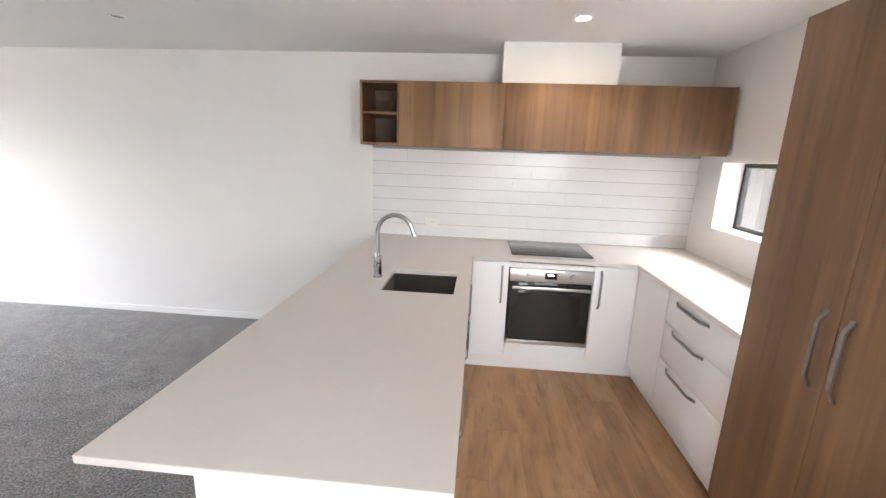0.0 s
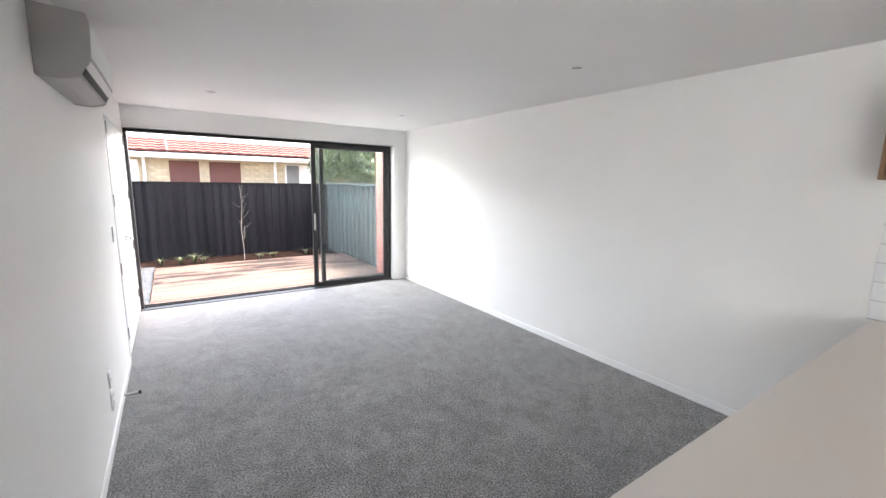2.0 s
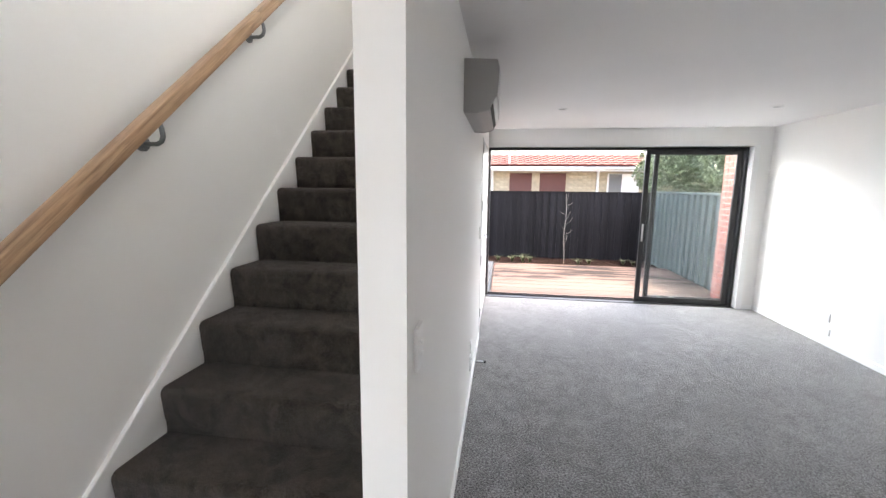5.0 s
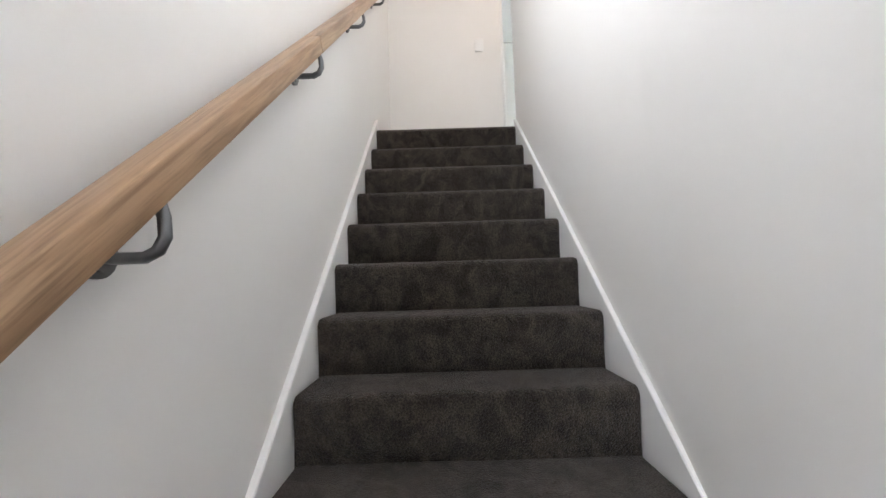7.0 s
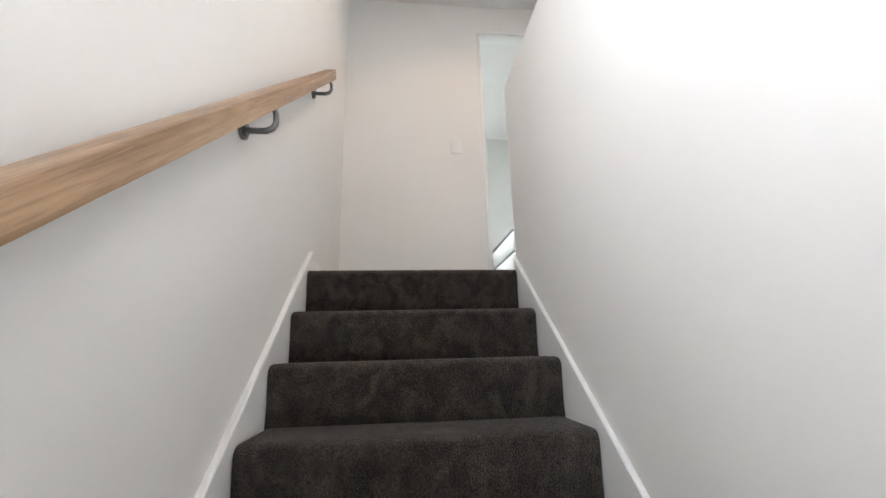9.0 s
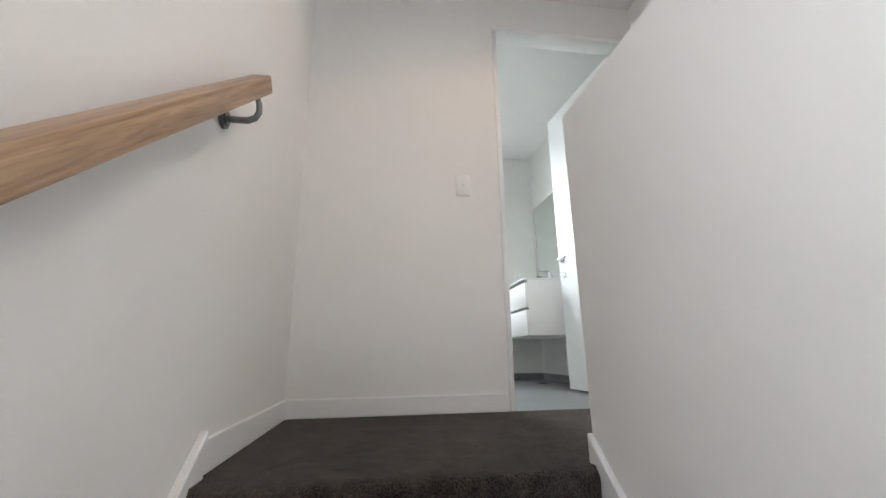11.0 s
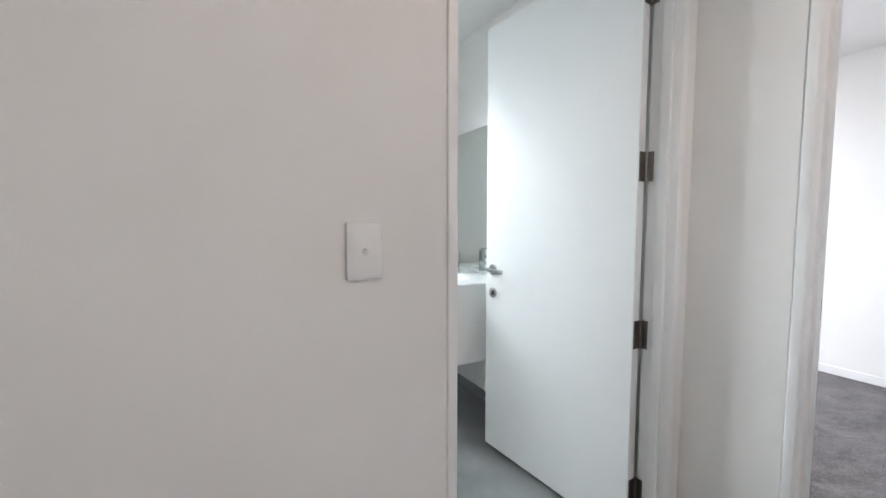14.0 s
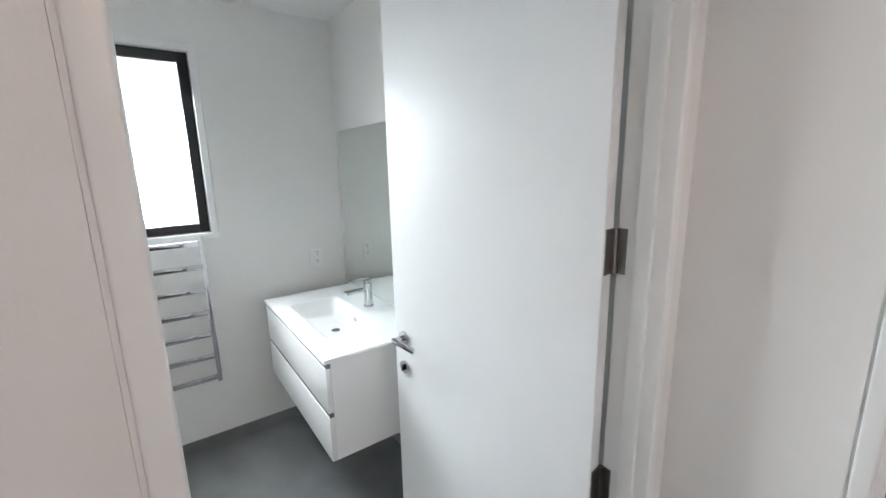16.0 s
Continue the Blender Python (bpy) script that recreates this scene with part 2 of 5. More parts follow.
FENCE = material("black_stained_timber", (0.0056, 0.0052, 0.0067), 0.75, vary=0.35, scale=5, bump=0.5, bump_scale=30, per_object=0.45, stretch=(6, 6, 0.6), spec=0.2)
CLADDING = material("green_grey_steel_sheet", (0.056, 0.077, 0.077), 0.45, vary=0.06, scale=2)
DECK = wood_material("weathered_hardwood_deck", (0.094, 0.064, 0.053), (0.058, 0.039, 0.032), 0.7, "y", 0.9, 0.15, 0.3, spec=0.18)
BRICK = material("red_clay_brick", (0.29, 0.105, 0.08), 0.85, vary=0.22, scale=14, bump=0.4, bump_scale=60, per_object=0.2)
CREAMBRICK = material("cream_brick", (0.33, 0.28, 0.195), 0.85, vary=0.15, scale=8, bump=0.3, bump_scale=40, per_object=0.12)
MORTAR = material("pale_mortar", (0.45, 0.42, 0.38), 0.95, vary=0.12, scale=25, bump=0.3)
ROOFTILE = material("terracotta_roof_tile", (0.092, 0.032, 0.024), 0.85, vary=0.2, scale=6, bump=0.2, bump_scale=30, per_object=0.18, spec=0.25)
WHITEWOOD = material("white_painted_timber", (0.60, 0.60, 0.59), 0.55, vary=0.04, scale=4)
BLIND = material("red_brown_roller_blind", (0.075, 0.024, 0.017), 0.7, vary=0.06, scale=6)
SIDEFENCE = material("weathered_paling", (0.035, 0.036, 0.037), 0.9, vary=0.2, scale=4, stretch=(4, 4, 0.5))
MULCH = material("brown_bark_mulch", (0.0085, 0.0045, 0.0035), 0.95, vary=0.5, scale=30, bump=1.0, bump_scale=60, spec=0.05)
SOIL = material("gravelly_ground", (0.16, 0.14, 0.12), 0.95, vary=0.3, scale=4, bump=0.6, bump_scale=50)
LEAF = material("glossy_green_leaf", (0.075, 0.11, 0.045), 0.28, vary=0.35, scale=3, per_object=0.0)
BLADE = material("strappy_green_leaf", (0.035, 0.045, 0.014), 0.6, vary=0.3, scale=6)
BARK = material("pale_grey_bark", (0.30, 0.275, 0.245), 0.85, vary=0.25, scale=20, bump=0.4, bump_scale=60)
STONECHIP = material("blue_grey_stone_chips", (0.05, 0.056, 0.062), 0.9, vary=0.4, scale=30, bump=1.0, bump_scale=50, spec=0.05)


def dark_streaks(m):
    """Long streaks that darken the colour of the far boards of the deck."""
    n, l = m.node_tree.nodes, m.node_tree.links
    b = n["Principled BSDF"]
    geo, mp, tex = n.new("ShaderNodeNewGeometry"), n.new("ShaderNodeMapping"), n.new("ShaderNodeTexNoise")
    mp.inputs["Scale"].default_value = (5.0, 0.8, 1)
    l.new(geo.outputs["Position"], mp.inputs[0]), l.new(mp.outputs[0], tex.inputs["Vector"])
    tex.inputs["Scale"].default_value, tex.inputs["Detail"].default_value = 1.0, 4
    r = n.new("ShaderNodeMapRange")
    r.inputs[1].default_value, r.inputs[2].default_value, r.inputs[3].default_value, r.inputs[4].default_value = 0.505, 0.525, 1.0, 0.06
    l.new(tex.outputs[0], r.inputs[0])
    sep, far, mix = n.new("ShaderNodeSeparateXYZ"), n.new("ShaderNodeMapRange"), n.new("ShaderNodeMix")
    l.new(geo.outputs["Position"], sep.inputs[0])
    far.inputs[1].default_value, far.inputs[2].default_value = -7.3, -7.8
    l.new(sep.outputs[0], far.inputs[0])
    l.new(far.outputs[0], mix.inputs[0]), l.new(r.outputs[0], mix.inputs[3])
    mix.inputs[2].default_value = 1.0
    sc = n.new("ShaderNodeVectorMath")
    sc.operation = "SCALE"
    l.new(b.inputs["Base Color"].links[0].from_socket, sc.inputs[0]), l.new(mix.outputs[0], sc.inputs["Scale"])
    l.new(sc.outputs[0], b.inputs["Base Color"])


dark_streaks(DECK)


# ---- mesh helpers ----
def box(bm, x0, x1, y0, y1, z0, z1, bevel=0.0, seg=2):
    """An axis-aligned block in bm, with rounded edges if bevel is given."""
    r = bmesh.ops.create_cube(bm, size=1)
    vs = r["verts"]
    bmesh.ops.scale(bm, vec=(abs(x1 - x0), abs(y1 - y0), abs(z1 - z0)), verts=vs)
    bmesh.ops.translate(bm, vec=((x0 + x1) / 2, (y0 + y1) / 2, (z0 + z1) / 2), verts=vs)
    if bevel:
        es = {e for v in vs for e in v.link_edges}
        bmesh.ops.bevel(bm, geom=list(es), offset=bevel, segments=seg, affect="EDGES", profile=0.5)


def rod(bm, a, b, r, r2=None, seg=16):
    """A round bar from a to b."""
    a, b = Vector(a), Vector(b)
    m = Matrix.Translation((a + b) / 2) @ (b - a).to_track_quat("Z", "Y").to_matrix().to_4x4()
    bmesh.ops.create_cone(bm, cap_ends=True, segments=seg, radius1=r, radius2=r if r2 is None else r2, depth=(b - a).length, matrix=m)


def sweep(bm, pts, r, seg=10, flat=1.0):
    """A bent tube through the points; flat scales its section sideways."""
    pts = [Vector(p) for p in pts]
    rings = []
    up = None
    for i, p in enumerate(pts):
        d = (pts[min(i + 1, len(pts) - 1)] - pts[max(i - 1, 0)]).normalized()
        if up is None:
            up = d.orthogonal().normalized()
        up = (up - d * up.dot(d)).normalized()
        side = d.cross(up)
        rad = r[i] if isinstance(r, (list, tuple)) else r
        rings.append([bm.verts.new(p + up * math.cos(2 * math.pi * k / seg) * rad + side * math.sin(2 * math.pi * k / seg) * rad * flat) for k in range(seg)])
    for a, b in zip(rings, rings[1:]):
        for k in range(seg):
            bm.faces.new((a[k], a[(k + 1) % seg], b[(k + 1) % seg], b[k]))
    bm.faces.new(rings[0][::-1]), bm.faces.new(rings[-1])


def prism(bm, outline, axis, lo, hi):
    """A solid with the outline (list of 2D points) in the plane across axis, from lo to hi."""
    def at(p, v):
        return {"x": (v, p[0], p[1]), "y": (p[0], v, p[1]), "z": (p[0], p[1], v)}[axis]
    a = [bm.verts.new(at(p, lo)) for p in outline]
    b = [bm.verts.new(at(p, hi)) for p in outline]
    fs = [bm.faces.new(a), bm.faces.new(b[::-1])]
    k = len(a)
    for i in range(k):
        fs.append(bm.faces.new((a[i], b[i], b[(i + 1) % k], a[(i + 1) % k])))
    bmesh.ops.recalc_face_normals(bm, faces=fs)


def mesh_of(name, bm, mat_, smooth=False):
    bmesh.ops.recalc_face_normals(bm, faces=bm.faces)
    me = bpy.data.meshes.new(name)
    bm.to_mesh(me)
    bm.free()
    me.materials.append(mat_)
    if smooth:
        for p in me.polygons:
            p.use_smooth = True
        me.set_sharp_from_angle(angle=radians(40))
    return me


def part(name, bm, mat_, parent, label="", smooth=False):
    """One mesh object under a thing or a part; its geometry is in the parent's space."""
    ob = new(name, mesh_of(name, bm, mat_, smooth))
    ob.parent = parent
    if label:
        ob["label"] = label
    return ob


def thing(name, label, category, at=(0, 0, 0), rz=0, group="", kind=""):
    ob = new(name)
    ob.matrix_world = pose(*at, 0, 0, rz)
    return tagged(ob, label, category, group, kind)


def solid(name, bm, mat_, label, category, group="", kind="", smooth=False):
    return tagged(new(name, mesh_of(name, bm, mat_, smooth)), label, category, group, kind)


def boxpart(name, dims, mat_, parent, label="", bevel=0.0, smooth=False):
    bm = bmesh.new()
    box(bm, *dims, bevel)
    return part(name, bm, mat_, parent, label, smooth or bevel > 0)


def slab(name, x0, x1, y0, y1, z0, z1, holes, axis, mat_, label, category, kind="structure"):
    """A wall, floor or ceiling with holes right through it; axis is the thin direction. Holes are ranges of the two other axes."""
    rng = {"x": ((y0, y1), (z0, z1)), "y": ((x0, x1), (z0, z1)), "z": ((x0, x1), (y0, y1))}[axis]
    us = sorted({*rng[0], *[v for h in holes for v in h[:2]]})
    vs = sorted({*rng[1], *[v for h in holes for v in h[2:]]})
    us = [u for u in us if rng[0][0] <= u <= rng[0][1]]
    vs = [v for v in vs if rng[1][0] <= v <= rng[1][1]]
    lo, hi = {"x": (x0, x1), "y": (y0, y1), "z": (z0, z1)}[axis]
    bm = bmesh.new()
    grid = {}

    def vert(i, j, k):
        if (i, j, k) not in grid:
            u, v, w = us[i], vs[j], (lo, hi)[k]
            grid[i, j, k] = bm.verts.new({"x": (w, u, v), "y": (u, w, v), "z": (u, v, w)}[axis])
        return grid[i, j, k]

    def full(i, j):
        if not (0 <= i < len(us) - 1 and 0 <= j < len(vs) - 1):
            return False
        u, v = (us[i] + us[i + 1]) / 2, (vs[j] + vs[j + 1]) / 2
        return not any(h[0] < u < h[1] and h[2] < v < h[3] for h in holes)

    for i in range(len(us) - 1):
        for j in range(len(vs) - 1):
            if not full(i, j):
                continue
            for k in (0, 1):
                bm.faces.new([vert(*c, k) for c in ((i, j), (i + 1, j), (i + 1, j + 1), (i, j + 1))])
            for (di, dj), (a, b) in {(-1, 0): ((i, j), (i, j + 1)), (1, 0): ((i + 1, j), (i + 1, j + 1)), (0, -1): ((i, j), (i + 1, j)), (0, 1): ((i, j + 1), (i + 1, j + 1))}.items():
                if not full(i + di, j + dj):
                    bm.faces.new((vert(*a, 0), vert(*b, 0), vert(*b, 1), vert(*a, 1)))
    return solid(name, bm, mat_, label, category, kind=kind)


# ---- the house's main dimensions ----
YN, XW, XE = 3.5, -6.0, 2.105            # north, west and east wall faces, ground floor
YL, YT, YB = -0.108, -0.186, -1.122     # living side and stair side of the stair wall; south wall
ZC, ZL, ZU = 2.40, 2.678, 5.06           # ceiling below, upper floor, ceiling above
XTOP, GOING, RISE = -3.455, 0.2118, 0.1785
XLW, YLN = -4.425, 0.80                 # landing: west and north faces
XBW, YBN = -6.52, 0.90                 # bathroom: west and north faces
XNIB = -1.022

# ---- structure ----
slab("floor_slab", -6.25, XE + 0.2, YB - 0.2, YN + 0.2, -0.3, -0.02, [], "z", SOIL, "concrete floor slab under the rooms", "floor")
slab("floor_carpet", XW - 0.02, XE, YB, YN, -0.02, 0.0, [(0.30, XE, 0.55, YN)], "z", CARPET, "charcoal grey cut-pile carpet of the living room", "carpet")
slab("wall_north", -6.85, XE + 0.2, YN, YN + 0.2, -0.1, 5.2, [], "y", PAINT, "long white painted plaster party wall", "wall")
slab("wall_west", -6.25, XW, YB, YN, -0.1, ZC, [(YL, 3.352, -0.02, 2.157)], "x", PAINT, "white painted wall round the sliding door", "wall")
slab("wall_west_upper", XBW - 0.2, XBW, YB, YN, ZC, 5.2, [(-0.44, 0.170, 3.905, 4.805), (1.3, 3.1, 3.4, 4.75)], "x", PAINT, "white painted outer wall upstairs with windows", "wall")
slab("wall_south", -6.85, XE + 0.2, YB - 0.2, YB, -0.1, 5.2, [(-0.0, 0.42, 0.08, 1.16), (-1.9, -0.5, 3.45, 4.75), (0.75, 1.95, 0.9, 2.1)], "y", PAINT, "white painted wall beside the stairs", "wall")
slab("wall_east", XE, XE + 0.2, YB, YN, -0.1, 5.2, [(1.70, 3.175, 1.14, 1.62), (-0.85, -0.05, 0.25, 2.05)], "x", PAINT, "white painted kitchen wall with a strip window", "wall")
slab("wall_stair", XW, -3.49, YT, YL, 0, ZC, [(-5.95, -4.385, 0, 2.11)], "y", PAINT, "white painted wall between living room and stairs", "wall")
slab("wall_balustrade", -3.515, -0.6, YT, YL, ZC, 3.635, [], "y", PAINT, "white plastered half wall guarding the stairwell", "half wall")
bm = bmesh.new()
prism(bm, [(-3.49, YT), (-1.9, YT), (XNIB, YT - 0.039), (XNIB, YL), (-3.49, YL)], "z", 0, ZC)
solid("wall_nib", bm, PAINT, "white plastered wall end at the foot of the stairs", "wall", kind="structure")
slab("floor_upper", XBW, XE, YB, YN, ZC, ZL - 0.02, [(XTOP - 0.03, -0.6, YB, YT), (-3.49, -0.6, YT, YL)], "z", CEIL, "white plaster ceiling of the living room", "ceiling")
slab("floor_landing", XLW, XE, YB, YLN, ZL - 0.02, ZL, [(XTOP - 0.03, -0.6, YB, YT), (-3.49, -0.6, YT, YL)], "z", STAIR_CARPET_DIM, "charcoal carpet of the upper landing", "carpet")
slab("floor_bedroom", XBW, XE, YLN, YN, ZL - 0.02, ZL, [(XBW, XLW, YLN, 0.905)], "z", BED_CARPET_LIT, "charcoal carpet of the bedroom", "carpet")
slab("floor_bathroom", XBW, XLW, YB, YBN, ZL - 0.02, ZL, [], "z", BATHFLOOR, "grey cement-look bathroom floor", "floor")
slab("ceiling_upper", XBW, XE, YB, YN, ZU, 5.2, [], "z", CEIL, "white plaster ceiling upstairs", "ceiling")
slab("wall_landing", XLW - 0.1, XLW, YB, YLN, ZL, ZU, [(-0.1202, 0.759, ZL - 0.1, 4.827)], "x", PAINT, "warm white landing wall with a doorway", "wall")
slab("wall_bedroom", XLW - 0.1, XE, YLN, 0.905, ZL, ZU, [(-4.137, -3.262, ZL - 0.1, 4.827)], "y", PAINT, "white wall between landing and bedroom", "wall")
slab("wall_bathroom", XBW, XLW - 0.1, YBN, YBN + 0.1, ZL, ZU, [], "y", PAINT, "white bathroom wall behind the vanity", "wall")


def skirting(name, x0, x1, y0, y1, z0, h=0.062, mat_=None, label="low white painted skirting board"):
    bm = bmesh.new()
    box(bm, x0, x1, y0, y1, z0, z0 + h, 0.003, 1)
    return solid(name, bm, mat_ or TRIM, label, "skirting", kind="structure")


T = 0.012
skirting("baseboard_north", XW, -0.57, YN - T, YN, 0)
skirting("baseboard_west", XW, XW + T, 3.36, YN - T, 0)
skirting("baseboard_stair_wall", -4.33, XNIB, YL, YL + T, 0)
skirting("baseboard_nib", XNIB, XNIB + T, YT - 0.039, YL + T, 0)
skirting("baseboard_landing", XLW, XLW + T, YB, -0.124, ZL, 0.08)
skirting("baseboard_landing_south", XLW + T, XTOP - 0.102, YB, YB + T, ZL, 0.08)
skirting("baseboard_landing_north", XLW, -4.139, YLN - T, YLN, ZL, 0.08)
skirting("baseboard_bedroom", XBW, XE, YN - 0.008, YN, ZL, 0.065)
skirting("baseboard_bath_west", XBW, XBW + 0.01, YB, YBN, ZL, 0.065, BATHFLOOR, "grey coved vinyl skirting of the bathroom")
skirting("baseboard_bath_north", XBW + 0.01, XLW - 0.1, YBN - 0.01, YBN, ZL, 0.065, BATHFLOOR, "grey coved vinyl skirting of the bathroom")


# ---- stairs ----
def build_stairs():
    st = thing("staircase", "straight stair fully wrapped in charcoal carpet between white strings", "stairs", kind="structure")
    y0, y1 = YB + 0.020, YT - 0.016
    for k in range(1, 16):
        xn, z = XTOP + (15 - k) * GOING, ZL - 0.015 - RISE * (15 - k)
        zt = ZL if k == 15 else z
        z0 = max(0.0, zt - RISE - 0.05)
        r, lean = 0.028, 0.018
        back = xn - (GOING + 0.03 if k < 15 else 0.029)
        out = [(back, z0), (xn - lean, z0)]
        out += [(xn - lean * (1 - i / 2), z0 + (zt - r - z0) * i / 2) for i in (1, 2)]
        out += [(xn - r + r * math.cos(a), zt - r + r * math.sin(a)) for a in [radians(v) for v in (18, 36, 54, 72, 90)]]
        out += [(back, zt)]
        bm = bmesh.new()
        prism(bm, out, "y", y0, y1)
        rim = [e for e in bm.edges if abs(e.verts[0].co.y - e.verts[1].co.y) < 1e-6 and max(v.co.x for v in e.verts) > back + 0.01 and min(v.co.z for v in e.verts) > z0 + 0.01]
        bmesh.ops.bevel(bm, geom=rim, offset=0.012, segments=2, affect="EDGES", profile=0.5)
        part("step", bm, STAIR_CARPET_DIM, st, smooth=True)
    for nm, a, b in (("string", YB, y0), ("string", y1, YT)):
        # a sloped board; its top edge runs just above the nosings
        slope = RISE / GOING
        xa, xb = XTOP - (0.10 if a == YB else 0.06), (-0.45 if a == YB else XNIB)
        def zt(x):
            return ZL + (XTOP - x) * slope + 0.018
        bm = bmesh.new()
        prism(bm, [(xa, ZL - 0.3), (xa, zt(xa)), (xb, max(0.10, zt(xb))), (xb, max(0.0, zt(xb) - 0.45))], "y", a, b)
        bmesh.ops.bevel(bm, geom=bm.edges[:], offset=0.003, segments=1, affect="EDGES")
        part(nm, bm, TRIM, st, "white painted string board")


build_stairs()


def build_handrail():
    hr = thing("handrail", "clear-finished oak handrail on grey metal wall brackets", "handrail")
    slope = 0.862
    def z_at(x):
        return 2.400 + (-2.0 - x) * slope
    xa, xb, yc = -3.495, -0.55, -1.050
    joint = -2.01
    for a, b in ((xa, joint - 0.001), (joint + 0.0015, xb)):
        L = math.hypot(b - a, z_at(b) - z_at(a))
        bm = bmesh.new()
        box(bm, -L / 2, L / 2, -0.023, 0.023, -0.0235, 0.0235)
        bmesh.ops.bevel(bm, geom=[e for e in bm.edges if abs(e.verts[0].co.x - e.verts[1].co.x) > 0.1], offset=0.004, segments=2, affect="EDGES", profile=0.5)
        p = part("rail", bm, RAILWOOD, hr, smooth=True)
        p.matrix_local = look(((a + b) / 2, yc, (z_at(a) + z_at(b)) / 2 - 0.033), (b, yc, z_at(b) - 0.033)) @ Matrix(((0, 1, 0, 0), (0, 0, 1, 0), (-1, 0, 0, 0), (0, 0, 0, 1))) @ pose(0, 0, 0, 90, 0, 0)
    for x in (-3.45, -2.735, -2.04, -1.39, -0.69):
        z = z_at(x) - 0.076
        bm = bmesh.new()
        rod(bm, (x, YB, z - 0.055), (x, YB + 0.009, z - 0.055), 0.027, seg=20)
        rod(bm, (x, YB + 0.009, z - 0.055), (x, YB + 0.014, z - 0.055), 0.019, seg=20)
        plate = part("bracket", bm, GUNMETAL, hr, "grey cast metal wall bracket", smooth=True)
        bm = bmesh.new()
        arc = [(x, YB + 0.008, z - 0.056), (x, YB + 0.025, z - 0.058), (x, yc - 0.010, z - 0.058), (x, yc + 0.006, z - 0.050), (x, yc + 0.014, z - 0.034), (x, yc + 0.012, z - 0.01), (x, yc + 0.006, z + 0.008), (x, yc, z + 0.016)]
        sweep(bm, arc, 0.0085, 10, 0.7)
        part("arm", bm, GUNMETAL, plate, smooth=True)
        bm = bmesh.new()
        sx = 0.028
        prism(bm, [(x - sx, z + 0.012 + sx * slope), (x + sx, z + 0.012 - sx * slope), (x + sx, z + 0.016 - sx * slope), (x - sx, z + 0.016 + sx * slope)], "y", yc - 0.012, yc + 0.012)
        part("saddle", bm, GUNMETAL, plate)


build_handrail()


# ---- sliding door ----
def ring(bm, u0, u1, v0, v1, w, lo, hi, axis, sides=(1, 1, 1, 1)):
    """A rectangular frame of bars, w wide: bars at u0, u1, v0, v1."""
    def put(a0, a1, b0, b1):
        if axis == "x":
            box(bm, lo, hi, a0, a1, b0, b1, 0.003, 1)
        else:
            box(bm, a0, a1, lo, hi, b0, b1, 0.003, 1)
    if sides[0]:
        put(u0, u0 + w, v0, v1)
    if sides[1]:
        put(u1 - w, u1, v0, v1)
    if sides[2]:
        put(u0 + w * sides[0], u1 - w * sides[1], v0, v0 + w)
    if sides[3]:
        put(u0 + w * sides[0], u1 - w * sides[1], v1 - w, v1)


def build_slider():
    d = thing("door_sliding", "black aluminium sliding glass door slid half open to the deck", "sliding door", kind="structure")
    bm = bmesh.new()
    ring(bm, YL + 0.002, 3.285, 0.0, 2.155, 0.03, -6.245, -6.10, "x", (1, 1, 0, 1))
    part("frame", bm, BLACKALU, d, "black outer frame")
    bm = bmesh.new()
    box(bm, -6.245, -6.02, YL + 0.002, 3.285, -0.02, 0.008)
    for x in (-6.215, -6.135):
        box(bm, x - 0.004, x + 0.004, YL + 0.03, 3.255, 0.008, 0.022)
    part("track", bm, BLACKALU, d, "black floor track")
    for nm, x0, x1, a, b in (("sliding_panel", -6.125, -6.085, 2.012, 3.21), ("fixed_panel", -6.21, -6.17, 2.15, 3.25)):
        bm = bmesh.new()
        ring(bm, a, b, 0.024, 2.122, 0.062, x0, x1, "x")
        p = part(nm, bm, BLACKALU, d)
        bm = bmesh.new()
        box(bm, (x0 + x1) / 2 - 0.004, (x0 + x1) / 2 + 0.004, a + 0.05, b - 0.05, 0.07, 2.07)
        g = part("pane", bm, GLASS, p)
        g.visible_shadow = False
        if nm == "sliding_panel":
            bm = bmesh.new()
            box(bm, x1, x1 + 0.028, 2.028, 2.046, 0.88, 1.12, 0.005)
            part("pull_handle", bm, STEEL, p, "slim satin steel pull handle", True)
    bm = bmesh.new()
    box(bm, -6.10, XW + 0.012, YL + 0.001, 3.352, 2.157, 2.169)
    box(bm, -6.245, XW + 0.006, 3.287, 3.356, 0.0, 2.169)
    part("reveal", bm, TRIM, d, "white painted reveal lining")


build_slider()


def build_window(name, label, axis, w0, w1, u0, u1, v0, v1, bar, glass, frame_mat=BLACKALU, lining=None, mullions=()):
    """A window in an opening: black frame, pane, and white lining of the reveal towards the room."""
    w = thing(name, label, "window", kind="structure")
    bm = bmesh.new()
    ring(bm, u0, u1, v0, v1, bar, w0, w1, axis)
    for u in mullions:
        if axis == "x":
            box(bm, w0, w1, u - bar / 2, u + bar / 2, v0 + bar, v1 - bar)
        else:
            box(bm, u - bar / 2, u + bar / 2, w0, w1, v0 + bar, v1 - bar)
    part("window_frame", bm, frame_mat, w)
    bm = bmesh.new()
    c = (w0 + w1) / 2
    if axis == "x":
        box(bm, c - 0.004, c + 0.004, u0 + bar * 0.7, u1 - bar * 0.7, v0 + bar * 0.7, v1 - bar * 0.7)
    else:
        box(bm, u0 + bar * 0.7, u1 - bar * 0.7, c - 0.004, c + 0.004, v0 + bar * 0.7, v1 - bar * 0.7)
    p = part("pane", bm, glass, w)
    p.visible_shadow = False
    return w


